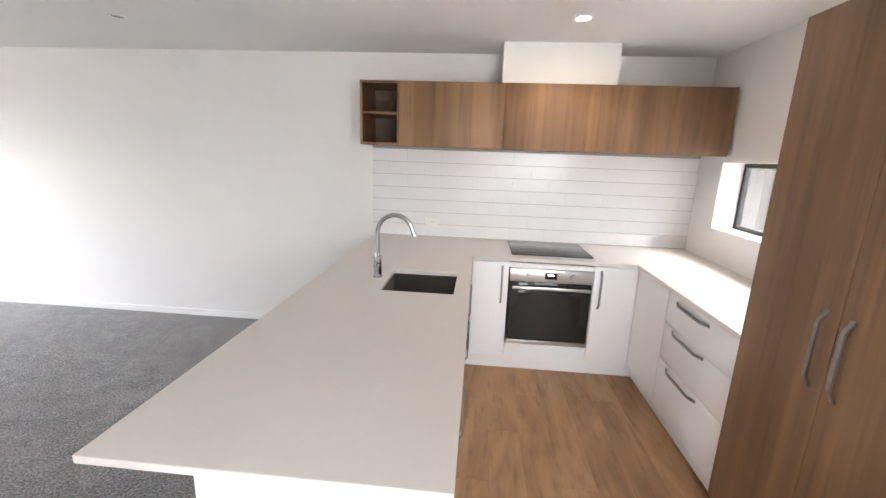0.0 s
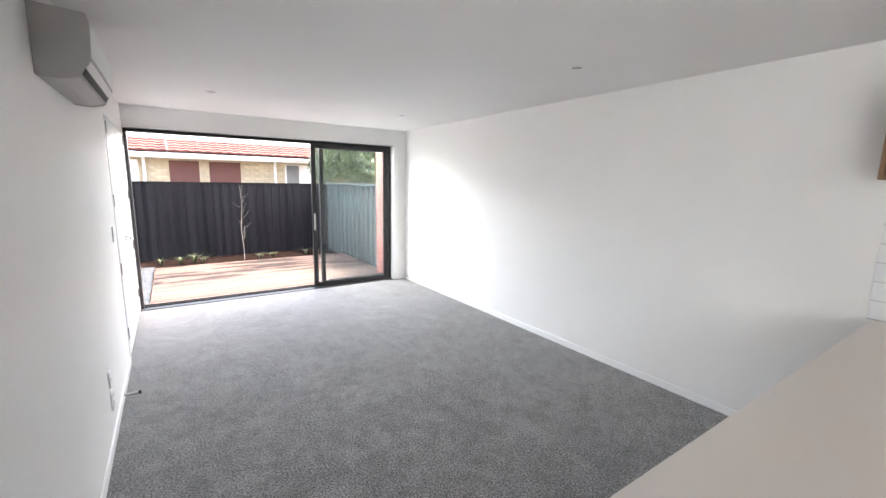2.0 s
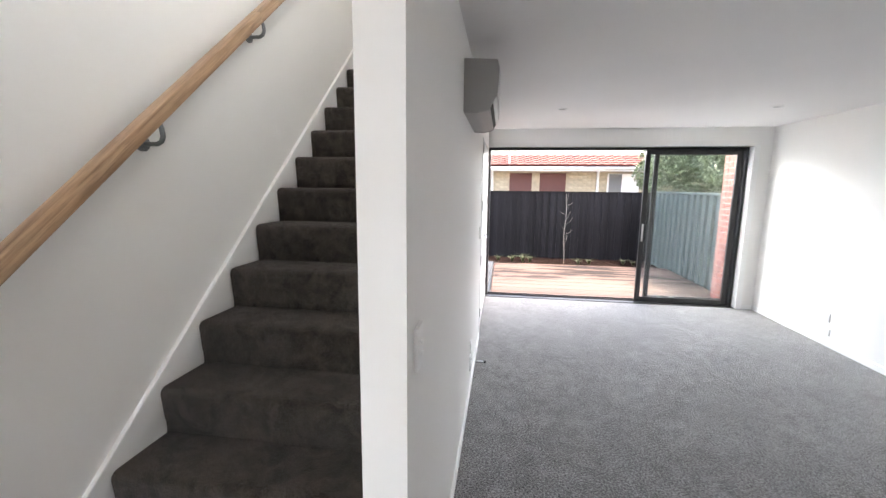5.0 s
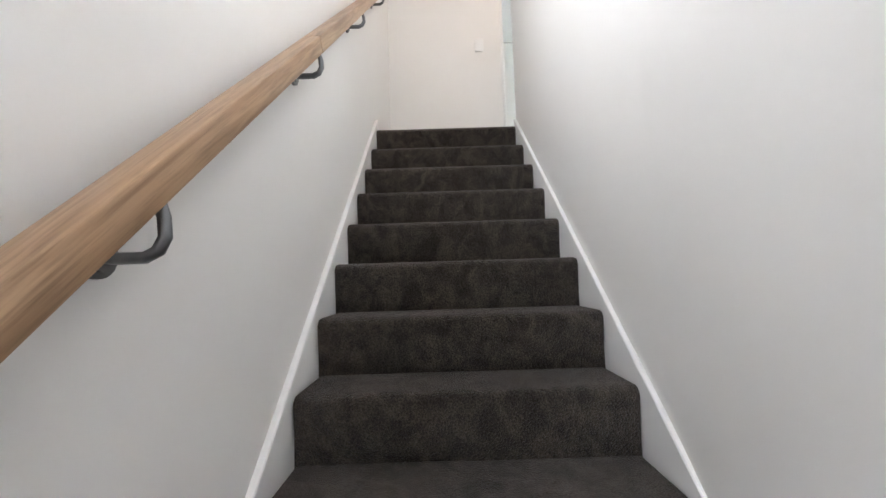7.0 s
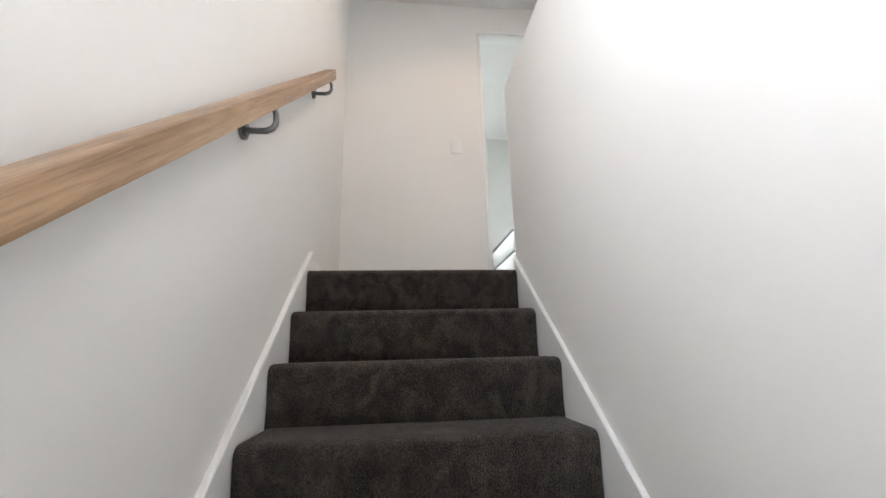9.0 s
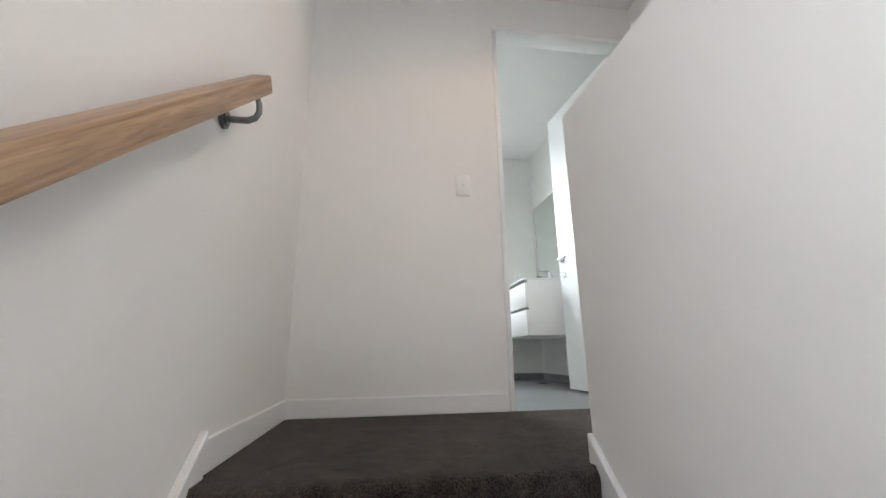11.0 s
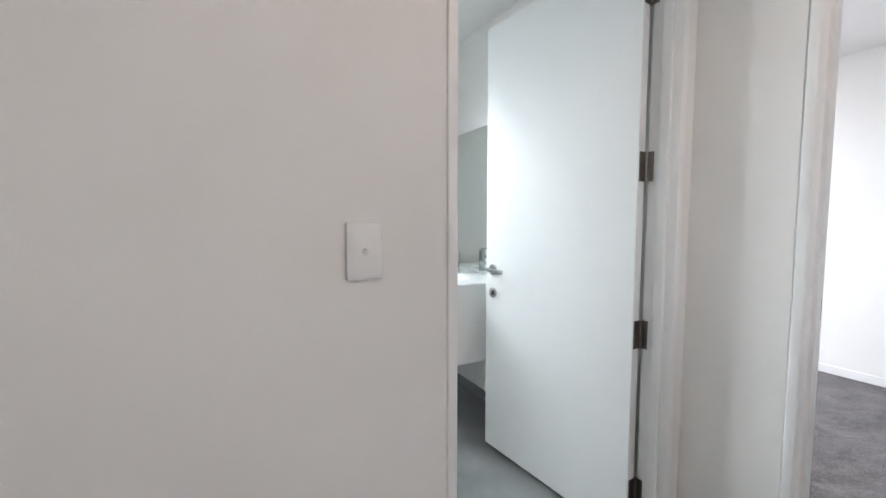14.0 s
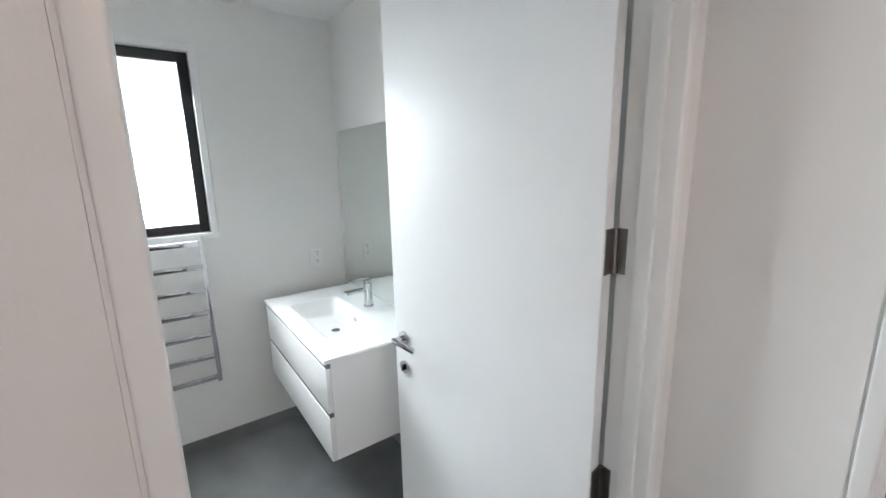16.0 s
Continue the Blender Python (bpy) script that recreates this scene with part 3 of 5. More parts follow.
build_window("window_kitchen", "black-framed strip window above the kitchen bench", "x", 2.255, 2.295, 1.702, 3.173, 1.142, 1.618, 0.03, GLASS, mullions=(2.3,))
wb = build_window("window_bathroom", "black-framed frosted awning window glowing with daylight", "x", XBW - 0.08, XBW - 0.03, -0.438, 0.168, 3.907, 4.803, 0.045, FROST)
build_window("window_bedroom", "black-framed bedroom window", "x", XBW - 0.16, XBW - 0.10, 1.302, 3.098, 3.402, 4.748, 0.04, GLASS, mullions=(2.2,))
# stairwell, hall and front-door windows are unseen, added to carry the fill lamps
build_window("added_window_stairwell", "added unseen black-framed window that lets fill light into the stairwell", "y", YB - 0.15, YB - 0.10, -1.898, -0.502, 3.452, 4.748, 0.04, GLASS)
build_window("added_window_hall", "added unseen black-framed frosted window for the hall fill light", "y", YB - 0.10, YB - 0.06, 0.752, 1.948, 0.902, 2.098, 0.03, FROST)
build_window("added_window_front_door", "added unseen glazed front door panel in a black frame", "x", 2.285, 2.32, -0.848, -0.052, 0.252, 2.048, 0.03, FROST)
build_window("window_entry", "low narrow frosted window beside the entry", "y", YB - 0.10, YB - 0.06, 0.002, 0.418, 0.082, 1.158, 0.03, FROST, TRIM)


def door_frame(name, axis, a0, a1, z0, z1, f0, f1, label, face=0.026):
    """White grooved jambs of a doorway: they stand a little proud of the plaster, with a shadow gap round them."""
    d = thing(name, label, "door frame", kind="structure")
    lo, hi = min(f0, f1), max(f0, f1)
    def put(bm, u0, u1, d0, d1, v0, v1, bev=0.0):
        if axis == "x":
            box(bm, d0, d1, u0, u1, v0, v1, bev, 3)
        else:
            box(bm, u0, u1, d0, d1, v0, v1, bev, 3)
    for u0, u1 in ((a0, a0 + face), (a1 - face, a1)):
        bm = bmesh.new()
        put(bm, u0, u1, lo - 0.006, hi + 0.006, z0, z1 - face, 0.004)
        part("jamb", bm, TRIM, d, smooth=True)
    bm = bmesh.new()
    put(bm, a0, a1, lo - 0.006, hi + 0.006, z1 - face + 0.0005, z1, 0.004)
    part("head", bm, TRIM, d, smooth=True)
    for u0, u1 in ((a0 - 0.005, a0), (a1, a1 + 0.005)):
        bm = bmesh.new()
        put(bm, u0, u1, lo + 0.0015, hi - 0.0015, z0, z1)
        part("groove", bm, TRIM, d)
    bm = bmesh.new()
    put(bm, a0 - 0.005, a1 + 0.005, lo + 0.0015, hi - 0.0015, z1, z1 + 0.0065)
    part("groove", bm, TRIM, d)
    return d


def hinge(parent, z, at=(0, 0)):
    bm = bmesh.new()
    x, y = at
    rod(bm, (x, y, z - 0.05), (x, y, z + 0.05), 0.0065, seg=12)
    h = part("hinge", bm, HINGE, parent, "satin steel butt hinge", True)
    return h


def lever(parent, x, y, z, side, turn, deadlock=True):
    """A chrome lever on a round rose, standing off the leaf's face; turn is the way in which the lever points along x."""
    bm = bmesh.new()
    rod(bm, (x, y, z), (x, y + side * 0.009, z), 0.0265, seg=28)
    rose = part("door_handle", bm, CHROME, parent, "chrome lever handle on a round rose", True)
    bm = bmesh.new()
    rod(bm, (x, y + side * 0.009, z), (x, y + side * 0.045, z), 0.010, seg=16)
    box(bm, min(x + turn * 0.012, x - turn * 0.115), max(x + turn * 0.012, x - turn * 0.115), y + side * 0.045 - 0.006, y + side * 0.045 + 0.006, z - 0.010, z + 0.010, 0.004, 2)
    part("lever", bm, CHROME, rose, smooth=True)
    if deadlock:
        bm = bmesh.new()
        rod(bm, (x, y, z - 0.115), (x, y + side * 0.008, z - 0.115), 0.0245, seg=28)
        box(bm, x - 0.004, x + 0.004, y + side * 0.008, y + side * 0.02, z - 0.127, z - 0.103, 0.002, 1)
        part("privacy_turn", bm, CHROME, parent, "round chrome privacy turn", True)


def build_leaf_door(name, label, at, rz):
    """A flush door; the pin is at the origin, the leaf runs along x and its face towards the landing is at y = 0.04."""
    d = thing(name, label, "door", at=at, rz=rz, kind="structure")
    L, H = 0.81, 2.110
    bm = bmesh.new()
    box(bm, 0.004, L, 0.002, 0.040, 0.012, H, 0.002, 1)
    part("leaf", bm, DOORPAINT, d)
    for z in HINGES:
        h = hinge(d, z, (0.0, 0.0))
        boxpart("flap", (0.0015, 0.0042, 0.003, 0.036, z - 0.05, z + 0.05), HINGE, h)
    lever(d, L - 0.058, 0.040, 0.930, 1, 1, True)
    lever(d, L - 0.058, 0.002, 0.930, -1, 1, True)
    return d


HINGES = (0.194, 0.775, 1.36, 1.945)
fb = door_frame("door_frame_bathroom", "x", -0.115, 0.754, ZL, 4.82, XLW - 0.1, XLW, "white grooved door frame of the bathroom")
fr = door_frame("door_frame_bedroom", "y", -4.132, -3.267, ZL, 4.82, 0.905, YLN, "white grooved door frame of the bedroom")
build_leaf_door("door_bathroom", "white painted flush door standing open into the bathroom", (-4.532, 0.722, ZL), 180 + 5.1)
for z in HINGES:
    boxpart("hinge_flap", (-4.528, -4.508, 0.7255, 0.7279, ZL + z - 0.05, ZL + z + 0.05), HINGE, fb, "satin steel hinge flap")
boxpart("stop", (-4.484, -4.452, 0.717, 0.7278, ZL, 4.793), TRIM, fb)
boxpart("stop", (-4.1058, -4.095, 0.840, 0.868, ZL, 4.793), TRIM, fr)
boxpart("strike_plate", (-4.1058, -4.1035, 0.872, 0.897, ZL + 0.90, ZL + 0.96), NICKEL, fr, "small brushed nickel strike plate")


def build_cupboard_doors():
    door_frame("door_frame_cupboard", "y", -5.944, -4.391, 0, 2.104, YT, YL, "white frame of the double cupboard doors", 0.014)
    for nm, x0, x1, hx in (("door_cupboard", -5.166, -4.406, -4.402), ("door_cupboard", -5.929, -5.170, -5.933)):
        d = thing(nm, "white flush cupboard door, shut, in the living room wall", "door", kind="structure")
        boxpart("leaf", (x0, x1, YL - 0.040, YL - 0.001, 0.012, 2.088), DOORPAINT, d, bevel=0.002)
        for z in (0.255, 0.83, 1.41, 2.0):
            h = hinge(d, z, (hx, YL + 0.006))
        if x1 > -4.5:
            lever(d, x0 + 0.06, YL - 0.001, 1.01, 1, -1, False)
        else:
            bm = bmesh.new()
            rod(bm, (x1 - 0.06, YL - 0.001, 1.01), (x1 - 0.06, YL + 0.03, 1.01), 0.012, seg=16)
            part("knob", bm, CHROME, d, smooth=True)


build_cupboard_doors()


# ---- electrical plates, stops, downlights ----
def plate(name, label, category, at, rz, w=0.075, h=0.118, rockers=1, sockets=0):
    """A wall plate; built facing -y at the origin, then turned."""
    p = thing(name, label, category, at=at, rz=rz)
    boxpart("cover", (-w / 2, w / 2, -0.011, 0.0, -h / 2, h / 2), PLASTIC, p, bevel=0.003)
    for i in range(rockers):
        z = (i - (rockers - 1) / 2) * 0.03
        bm = bmesh.new()
        rod(bm, (0, -0.011, z), (0, -0.017, z - 0.002), 0.0065, 0.0055, 14)
        part("switch_button", bm, PLASTIC, p, smooth=True)
    for i in range(sockets):
        z = (i - (sockets - 1) / 2) * 0.05
        for dx, dz, a in ((-0.007, 0.006, 30), (0.007, 0.006, -30), (0, -0.009, 0)):
            bm = bmesh.new()
            box(bm, -0.0015, 0.0015, -0.0122, -0.0108, -0.0045, 0.0045)
            q = part("pin_slot", bm, DARK, p)
            q.matrix_local = pose(0.008 + dx, 0, z + dz, 0, a, 0)
        boxpart("socket_switch", (-0.026, -0.014, -0.0135, -0.011, z - 0.006, z + 0.006), PLASTIC, p, bevel=0.001)
    return p


plate("light_switch", "white single light switch plate on the landing wall", "light switch", (XLW, -0.311, 3.793), 90, 0.074, 0.116, 1)
plate("light_switch", "white two-gang light switch by the foot of the stairs", "light switch", (-1.135, YL, 1.188), 180, 0.075, 0.118, 2)
plate("light_switch", "white light switch beside the cupboard doors", "light switch", (-4.12, YL, 1.16), 180, 0.05, 0.118, 1)
plate("power_socket", "white double power point low on the wall", "power socket", (-3.13, YL, 0.25), 180, 0.075, 0.118, 0, 2)
plate("aerial_socket", "white aerial plate low on the wall", "wall plate", (-3.13, YL, 0.385), 180, 0.06, 0.10, 1)
plate("power_socket", "white double power point low on the party wall", "power socket", (-4.74, YN, 0.15), 0, 0.118, 0.075, 0, 1)
plate("aerial_socket", "white aerial plate on the party wall", "wall plate", (-4.73, YN, 0.30), 0, 0.05, 0.09, 1)
plate("power_socket", "white double power point on the tiled splashback", "power socket", (-0.045, YN - 0.012, 1.03), 0, 0.118, 0.075, 0, 1)
plate("power_socket", "white double power point beside the bathroom mirror", "power socket", (XBW, 0.717, 3.689), 90, 0.072, 0.122, 0, 2)
plate("power_socket", "white power point low on the bedroom wall", "power socket", (-3.62, YN, ZL + 0.22), 0, 0.118, 0.075, 0, 1)

ds = thing("door_stop", "satin steel door stop fixed to the skirting", "door stop")
bm = bmesh.new()
rod(bm, (-3.62, YL + T, 0.045), (-3.62, YL + 0.095, 0.045), 0.011, seg=18)
part("stem", bm, CHROME, ds, smooth=True)
bm = bmesh.new()
rod(bm, (-3.62, YL + 0.095, 0.045), (-3.62, YL + 0.112, 0.045), 0.013, seg=18)
part("buffer", bm, DARK, ds, "black rubber buffer", True)

LAMP_ON = glow_material("warm_lamp_lens", (1.0, 0.80, 0.55), 9.0)
LAMP_OFF = material("frosted_lamp_lens", (0.30, 0.30, 0.29), 0.4, vary=0.03)


def downlight(x, y, z, on, power=0.0, cone=124, tint=(1.0, 0.80, 0.60)):
    d = thing("downlight", "recessed white ceiling downlight, %s" % ("lit warm" if on else "switched off"), "ceiling light", at=(x, y, z), group="ceiling downlights")
    bm = bmesh.new()
    out = [(0.050, 0.0), (0.050, -0.004), (0.044, -0.006), (0.036, -0.002), (0.036, 0.0)]
    n = 28
    rings = [[bm.verts.new((r * math.cos(2 * math.pi * k / n), r * math.sin(2 * math.pi * k / n), zz)) for k in range(n)] for r, zz in out]
    for a, b in zip(rings, rings[1:]):
        for k in range(n):
            bm.faces.new((a[k], a[(k + 1) % n], b[(k + 1) % n], b[k]))
    part("bezel", bm, PLASTIC, d, smooth=True)
    bm = bmesh.new()
    bmesh.ops.create_circle(bm, cap_ends=True, segments=24, radius=0.037, matrix=pose(0, 0, -0.0015))
    part("lens", bm, LAMP_ON if on else LAMP_OFF, d)
    if on:
        ld = bpy.data.lights.new("downlight_lamp", "SPOT")
        ld.energy, ld.color, ld.spot_size, ld.spot_blend, ld.shadow_soft_size = power, tint, radians(cone), 0.3, 0.035
        lamp = new("downlight_lamp", ld)
        lamp.matrix_world = pose(x, y, z - 0.012)
    return d


for x, y in ((-4.57, 0.68), (-4.63, 2.70), (-2.045, 0.66), (-2.02, 2.66)):
    downlight(x, y, ZC, False)
downlight(0.895, 2.625, ZC, True, 0.8)
downlight(-3.2, 0.12, ZU, True, 1.8, 150, (1.0, 0.74, 0.55))


# ---- heat pump ----
def build_heat_pump():
    h = thing("heat_pump", "white wall-mounted heat pump indoor unit under the ceiling", "heat pump")
    x0, x1 = -3.09, -2.29
    prof = [(YL, 2.245), (YL + 0.165, 2.235), (YL + 0.175, 2.20), (YL + 0.168, 2.08), (YL + 0.13, 2.0), (YL + 0.07, 1.985), (YL, 1.99)]
    bm = bmesh.new()
    prism(bm, prof, "x", x0 + 0.012, x1 - 0.012)
    part("body", bm, HPSHADED, h)
    for a, b in ((x0, x0 + 0.012), (x1 - 0.012, x1)):
        bm = bmesh.new()
        prism(bm, [(YL + 0.0, 2.25), (YL + 0.168, 2.24), (YL + 0.179, 2.20), (YL + 0.172, 2.078), (YL + 0.133, 1.996), (YL + 0.07, 1.981), (YL, 1.986)], "x", a, b)
        bmesh.ops.bevel(bm, geom=bm.edges[:], offset=0.003, segments=2, affect="EDGES")
        part("end_cap", bm, HPSHADED, h, smooth=True)
    bm = bmesh.new()
    prism(bm, [(YL + 0.181, 2.20), (YL + 0.176, 2.20), (YL + 0.169, 2.082), (YL + 0.175, 2.08)], "x", x0 + 0.012, x1 - 0.012)
    part("front_panel", bm, PLASTIC, h)
    bm = bmesh.new()
    prism(bm, [(YL + 0.165, 2.066), (YL + 0.150, 2.04), (YL + 0.152, 2.035), (YL + 0.170, 2.063)], "x", x0 + 0.03, x1 - 0.03)
    part("louvre", bm, PLASTIC, h)
    bm = bmesh.new()
    prism(bm, [(YL + 0.148, 2.037), (YL + 0.136, 2.012), (YL + 0.138, 2.008), (YL + 0.151, 2.034)], "x", x0 + 0.03, x1 - 0.03)
    part("air_slot", bm, DARK, h)


build_heat_pump()


# ---- kitchen ----
ZB = 0.90
PX0, PX1, PY0 = -0.55, 0.33, 0.709      # peninsula top
BY0, RX0, RY0 = 2.846, 1.487, 1.694     # back bench front, side bench front, its near end


def bow_handle(parent, a, b, off, mat_=NICKEL, label="brushed nickel bow handle"):
    """A flat strap handle from a to b, standing off along off."""
    a, b, off = Vector(a), Vector(b), Vector(off)
    bm = bmesh.new()
    pts = []
    for t in [i / 24 for i in range(25)]:
        k = min(1.0, min(t, 1 - t) / 0.16)
        k = k * k * (3 - 2 * k)
        pts.append(a.lerp(b, t) + off * (0.15 + 0.85 * k))
    w = (b - a).cross(off).normalized() * 0.0075
    th = off.normalized() * 0.0035
    rings = [[bm.verts.new(p + w * i + th * j) for i, j in ((-1, -1), (1, -1), (1, 1), (-1, 1))] for p in pts]
    for p, q in zip(rings, rings[1:]):
        for k in range(4):
            bm.faces.new((p[k], p[(k + 1) % 4], q[(k + 1) % 4], q[k]))
    bm.faces.new(rings[0][::-1]), bm.faces.new(rings[-1])
    return part("handle", bm, mat_, parent, label, True)


def build_worktop():
    w = thing("worktop", "pale grey engineered stone worktop running round the kitchen", "worktop")
    us = sorted((PX0, -0.145, 0.246, PX1, RX0, XE))
    vs = sorted((PY0, RY0, 1.985, 2.379, BY0, YN - 0.004))

    def slab_part(name, inside):
        bm = bmesh.new()
        grid = {}

        def full(i, j):
            if not (0 <= i < len(us) - 1 and 0 <= j < len(vs) - 1):
                return False
            return inside((us[i] + us[i + 1]) / 2, (vs[j] + vs[j + 1]) / 2)

        def vert(i, j, k):
            if (i, j, k) not in grid:
                grid[i, j, k] = bm.verts.new((us[i], vs[j], (ZB - 0.022, ZB)[k]))
            return grid[i, j, k]
        for i in range(len(us) - 1):
            for j in range(len(vs) - 1):
                if full(i, j):
                    for k in (0, 1):
                        bm.faces.new([vert(*c, k) for c in ((i, j), (i + 1, j), (i + 1, j + 1), (i, j + 1))])
                    for (di, dj), (a, b) in {(-1, 0): ((i, j), (i, j + 1)), (1, 0): ((i + 1, j), (i + 1, j + 1)), (0, -1): ((i, j), (i + 1, j)), (0, 1): ((i, j + 1), (i + 1, j + 1))}.items():
                        if not full(i + di, j + dj):
                            bm.faces.new((vert(*a, 0), vert(*b, 0), vert(*b, 1), vert(*a, 1)))
        bmesh.ops.recalc_face_normals(bm, faces=bm.faces)
        sharp = [e for e in bm.edges if len(e.link_faces) == 2 and e.calc_face_angle() > 1]
        bmesh.ops.bevel(bm, geom=sharp, offset=0.0012, segments=2, affect="EDGES")
        part(name, bm, STONE, w, smooth=True)

    slab_part("peninsula_top", lambda u, v: u < PX1 and not (-0.145 < u < 0.246 and 1.985 < v < 2.379))
    slab_part("back_top", lambda u, v: u > PX1 and v > BY0)
    slab_part("side_top", lambda u, v: u > RX0 and RY0 < v < BY0)


build_worktop()


def build_sink():
    s = thing("sink", "undermounted stainless steel kitchen sink in the peninsula", "sink")
    x0, x1, y0, y1, zb = -0.147, 0.248, 1.983, 2.381, 0.70
    bm = bmesh.new()
    t, r = 0.004, 0.02
    levels = [(x0, x1, y0, y1, ZB - 0.0225), (x0, x1, y0, y1, zb + r), (x0 + r * 0.3, x1 - r * 0.3, y0 + r * 0.3, y1 - r * 0.3, zb + r * 0.3), (x0 + r, x1 - r, y0 + r, y1 - r, zb)]
    shell = [[bm.verts.new((x, y, z)) for x, y in ((a, c), (b, c), (b, d), (a, d))] for a, b, c, d, z in levels]
    outer = [[bm.verts.new((x, y, z)) for x, y in ((x0 - t, y0 - t), (x1 + t, y0 - t), (x1 + t, y1 + t), (x0 - t, y1 + t))] for z in (ZB - 0.0225, zb - t)]
    for ra, rb in list(zip(shell, shell[1:])) + [(outer[1], outer[0]), (outer[0], shell[0])]:
        for k in range(4):
            bm.faces.new((ra[k], ra[(k + 1) % 4], rb[(k + 1) % 4], rb[k]))
    bm.faces.new(shell[-1]), bm.faces.new(outer[1][::-1])
    part("bowl", bm, SINKSTEEL_SHADED, s)
    bm = bmesh.new()
    rod(bm, (0.05, 2.2, zb), (0.05, 2.2, zb + 0.004), 0.042, seg=28)
    rod(bm, (0.05, 2.2, zb + 0.004), (0.05, 2.2, zb + 0.009), 0.025, seg=20)
    part("waste", bm, CHROME, s, smooth=True)
    f = thing("kitchen_tap", "tall chrome gooseneck kitchen mixer tap on the worktop", "tap", at=(-0.211, 2.215, ZB))
    bm = bmesh.new()
    rod(bm, (0, 0, 0), (0, 0, 0.006), 0.028, seg=28)
    rod(bm, (0, 0, 0.006), (0, 0, 0.125), 0.0235, seg=28)
    part("base", bm, CHROME, f, smooth=True)
    bm = bmesh.new()
    pts = [(0, 0, 0.12), (0, 0, 0.2), (0, 0, 0.265)]
    pts += [(0.1 - 0.1 * math.cos(a), 0, 0.265 + 0.1 * math.sin(a)) for a in [radians(v) for v in range(12, 160, 12)]]
    end = pts[-1]
    pts += [(end[0] + 0.014, 0, end[2] - 0.035)]
    sweep(bm, pts, 0.0125, 16)
    part("spout", bm, CHROME, f, smooth=True)
    bm = bmesh.new()
    e = pts[-1]
    rod(bm, e, (e[0] + 0.006, 0, e[2] - 0.018), 0.0145, seg=18)
    part("nozzle", bm, CHROME, f, smooth=True)
    bm = bmesh.new()
    rod(bm, (0, -0.02, 0.075), (0, -0.045, 0.075), 0.017, seg=20)
    box(bm, -0.006, 0.006, -0.05, -0.04, 0.07, 0.16, 0.003)
    part("lever", bm, CHROME, f, smooth=True)


build_sink()

hob = thing("cooktop", "black ceramic glass cooktop set in the worktop", "cooktop")
boxpart("glass", (0.618, 1.214, 2.958, 3.455, ZB, ZB + 0.006), BLACKGLASS, hob, bevel=0.002)
for cx, cy, r in ((0.77, 3.09, 0.09), (1.06, 3.09, 0.075), (0.77, 3.33, 0.075), (1.06, 3.33, 0.09)):
    bm = bmesh.new()
    a = [bm.verts.new((cx + r * math.cos(k * math.pi / 18), cy + r * math.sin(k * math.pi / 18), ZB + 0.0064)) for k in range(36)]
    b = [bm.verts.new((cx + (r - 0.003) * math.cos(k * math.pi / 18), cy + (r - 0.003) * math.sin(k * math.pi / 18), ZB + 0.0064)) for k in range(36)]
    for k in range(36):
        bm.faces.new((a[k], a[(k + 1) % 36], b[(k + 1) % 36], b[k]))
    part("cooking_zone", bm, GUNMETAL, hob, "thin grey printed ring")

FY = BY0 + 0.024      # face of the back cabinets
FX = RX0 + 0.024      # face of the drawers


def build_oven():
    o = thing("oven", "built-in stainless steel oven with a black glass door", "oven")
    x0, x1, z0, z1 = 0.607, 1.198, 0.238, 0.822
    boxpart("body", (x0 + 0.01, x1 - 0.01, FY + 0.02, FY + 0.55, z0 + 0.01, z1 - 0.01), STEEL, o)
    pan = boxpart("control_panel", (x0, x1, FY - 0.006, FY + 0.02, 0.727, z1), STEEL, o, "brushed steel control panel", 0.002)
    boxpart("clock_display", (0.858, 0.945, FY - 0.0085, FY - 0.0065, 0.752, 0.798), BLACKGLASS, pan, "black digital clock display")
    lit = glow_material("clock_digits", (0.9, 0.95, 1.0), 0.5)
    for i in range(3):
        boxpart("clock_digit", (0.88 + i * 0.016, 0.888 + i * 0.016, FY - 0.0095, FY - 0.0088, 0.775, 0.789), lit, pan)
    for kx in (0.75, 1.055):
        bm = bmesh.new()
        rod(bm, (kx, FY - 0.006, 0.775), (kx, FY - 0.028, 0.775), 0.021, 0.018, 28)
        box(bm, kx - 0.003, kx + 0.003, FY - 0.031, FY - 0.027, 0.76, 0.79)
        part("knob", bm, STEEL, pan, smooth=True)
    door = boxpart("door", (x0 + 0.004, x1 - 0.004, FY - 0.012, FY + 0.018, 0.272, 0.722), BLACKGLASS, o, "black glass oven door", 0.003)
    bm = bmesh.new()
    for hx in (x0 + 0.05, x1 - 0.05):
        rod(bm, (hx, FY - 0.012, 0.69), (hx, FY - 0.045, 0.69), 0.007, seg=12)
    box(bm, x0 + 0.02, x1 - 0.02, FY - 0.053, FY - 0.040, 0.678, 0.702, 0.004)
    part("handle", bm, STEEL, door, "full-width brushed steel handle", True)
    boxpart("window", (x0 + 0.07, x1 - 0.07, FY - 0.0135, FY - 0.0122, 0.35, 0.64), BLACKGLASS, door)
    boxpart("lower_trim", (x0, x1, FY - 0.010, FY + 0.02, z0, 0.268), STEEL, o, "brushed steel lower trim", 0.002)


build_oven()


def base_unit(name, label, x0, x1, y0, y1, face, doors, handles):
    """A floor cabinet: white carcass, plain doors or drawer fronts proud of it, handles on each."""
    c = thing(name, label, "cabinet")
    boxpart("body", (x0, x1, y0, y1, 0.12, ZB - 0.0225), CABWHITE, c)
    for dims, hnd in zip(doors, handles):
        d = boxpart("front", dims, CABWHITE, c, bevel=0.0015)
        if hnd:
            bow_handle(d, *hnd)
    return c


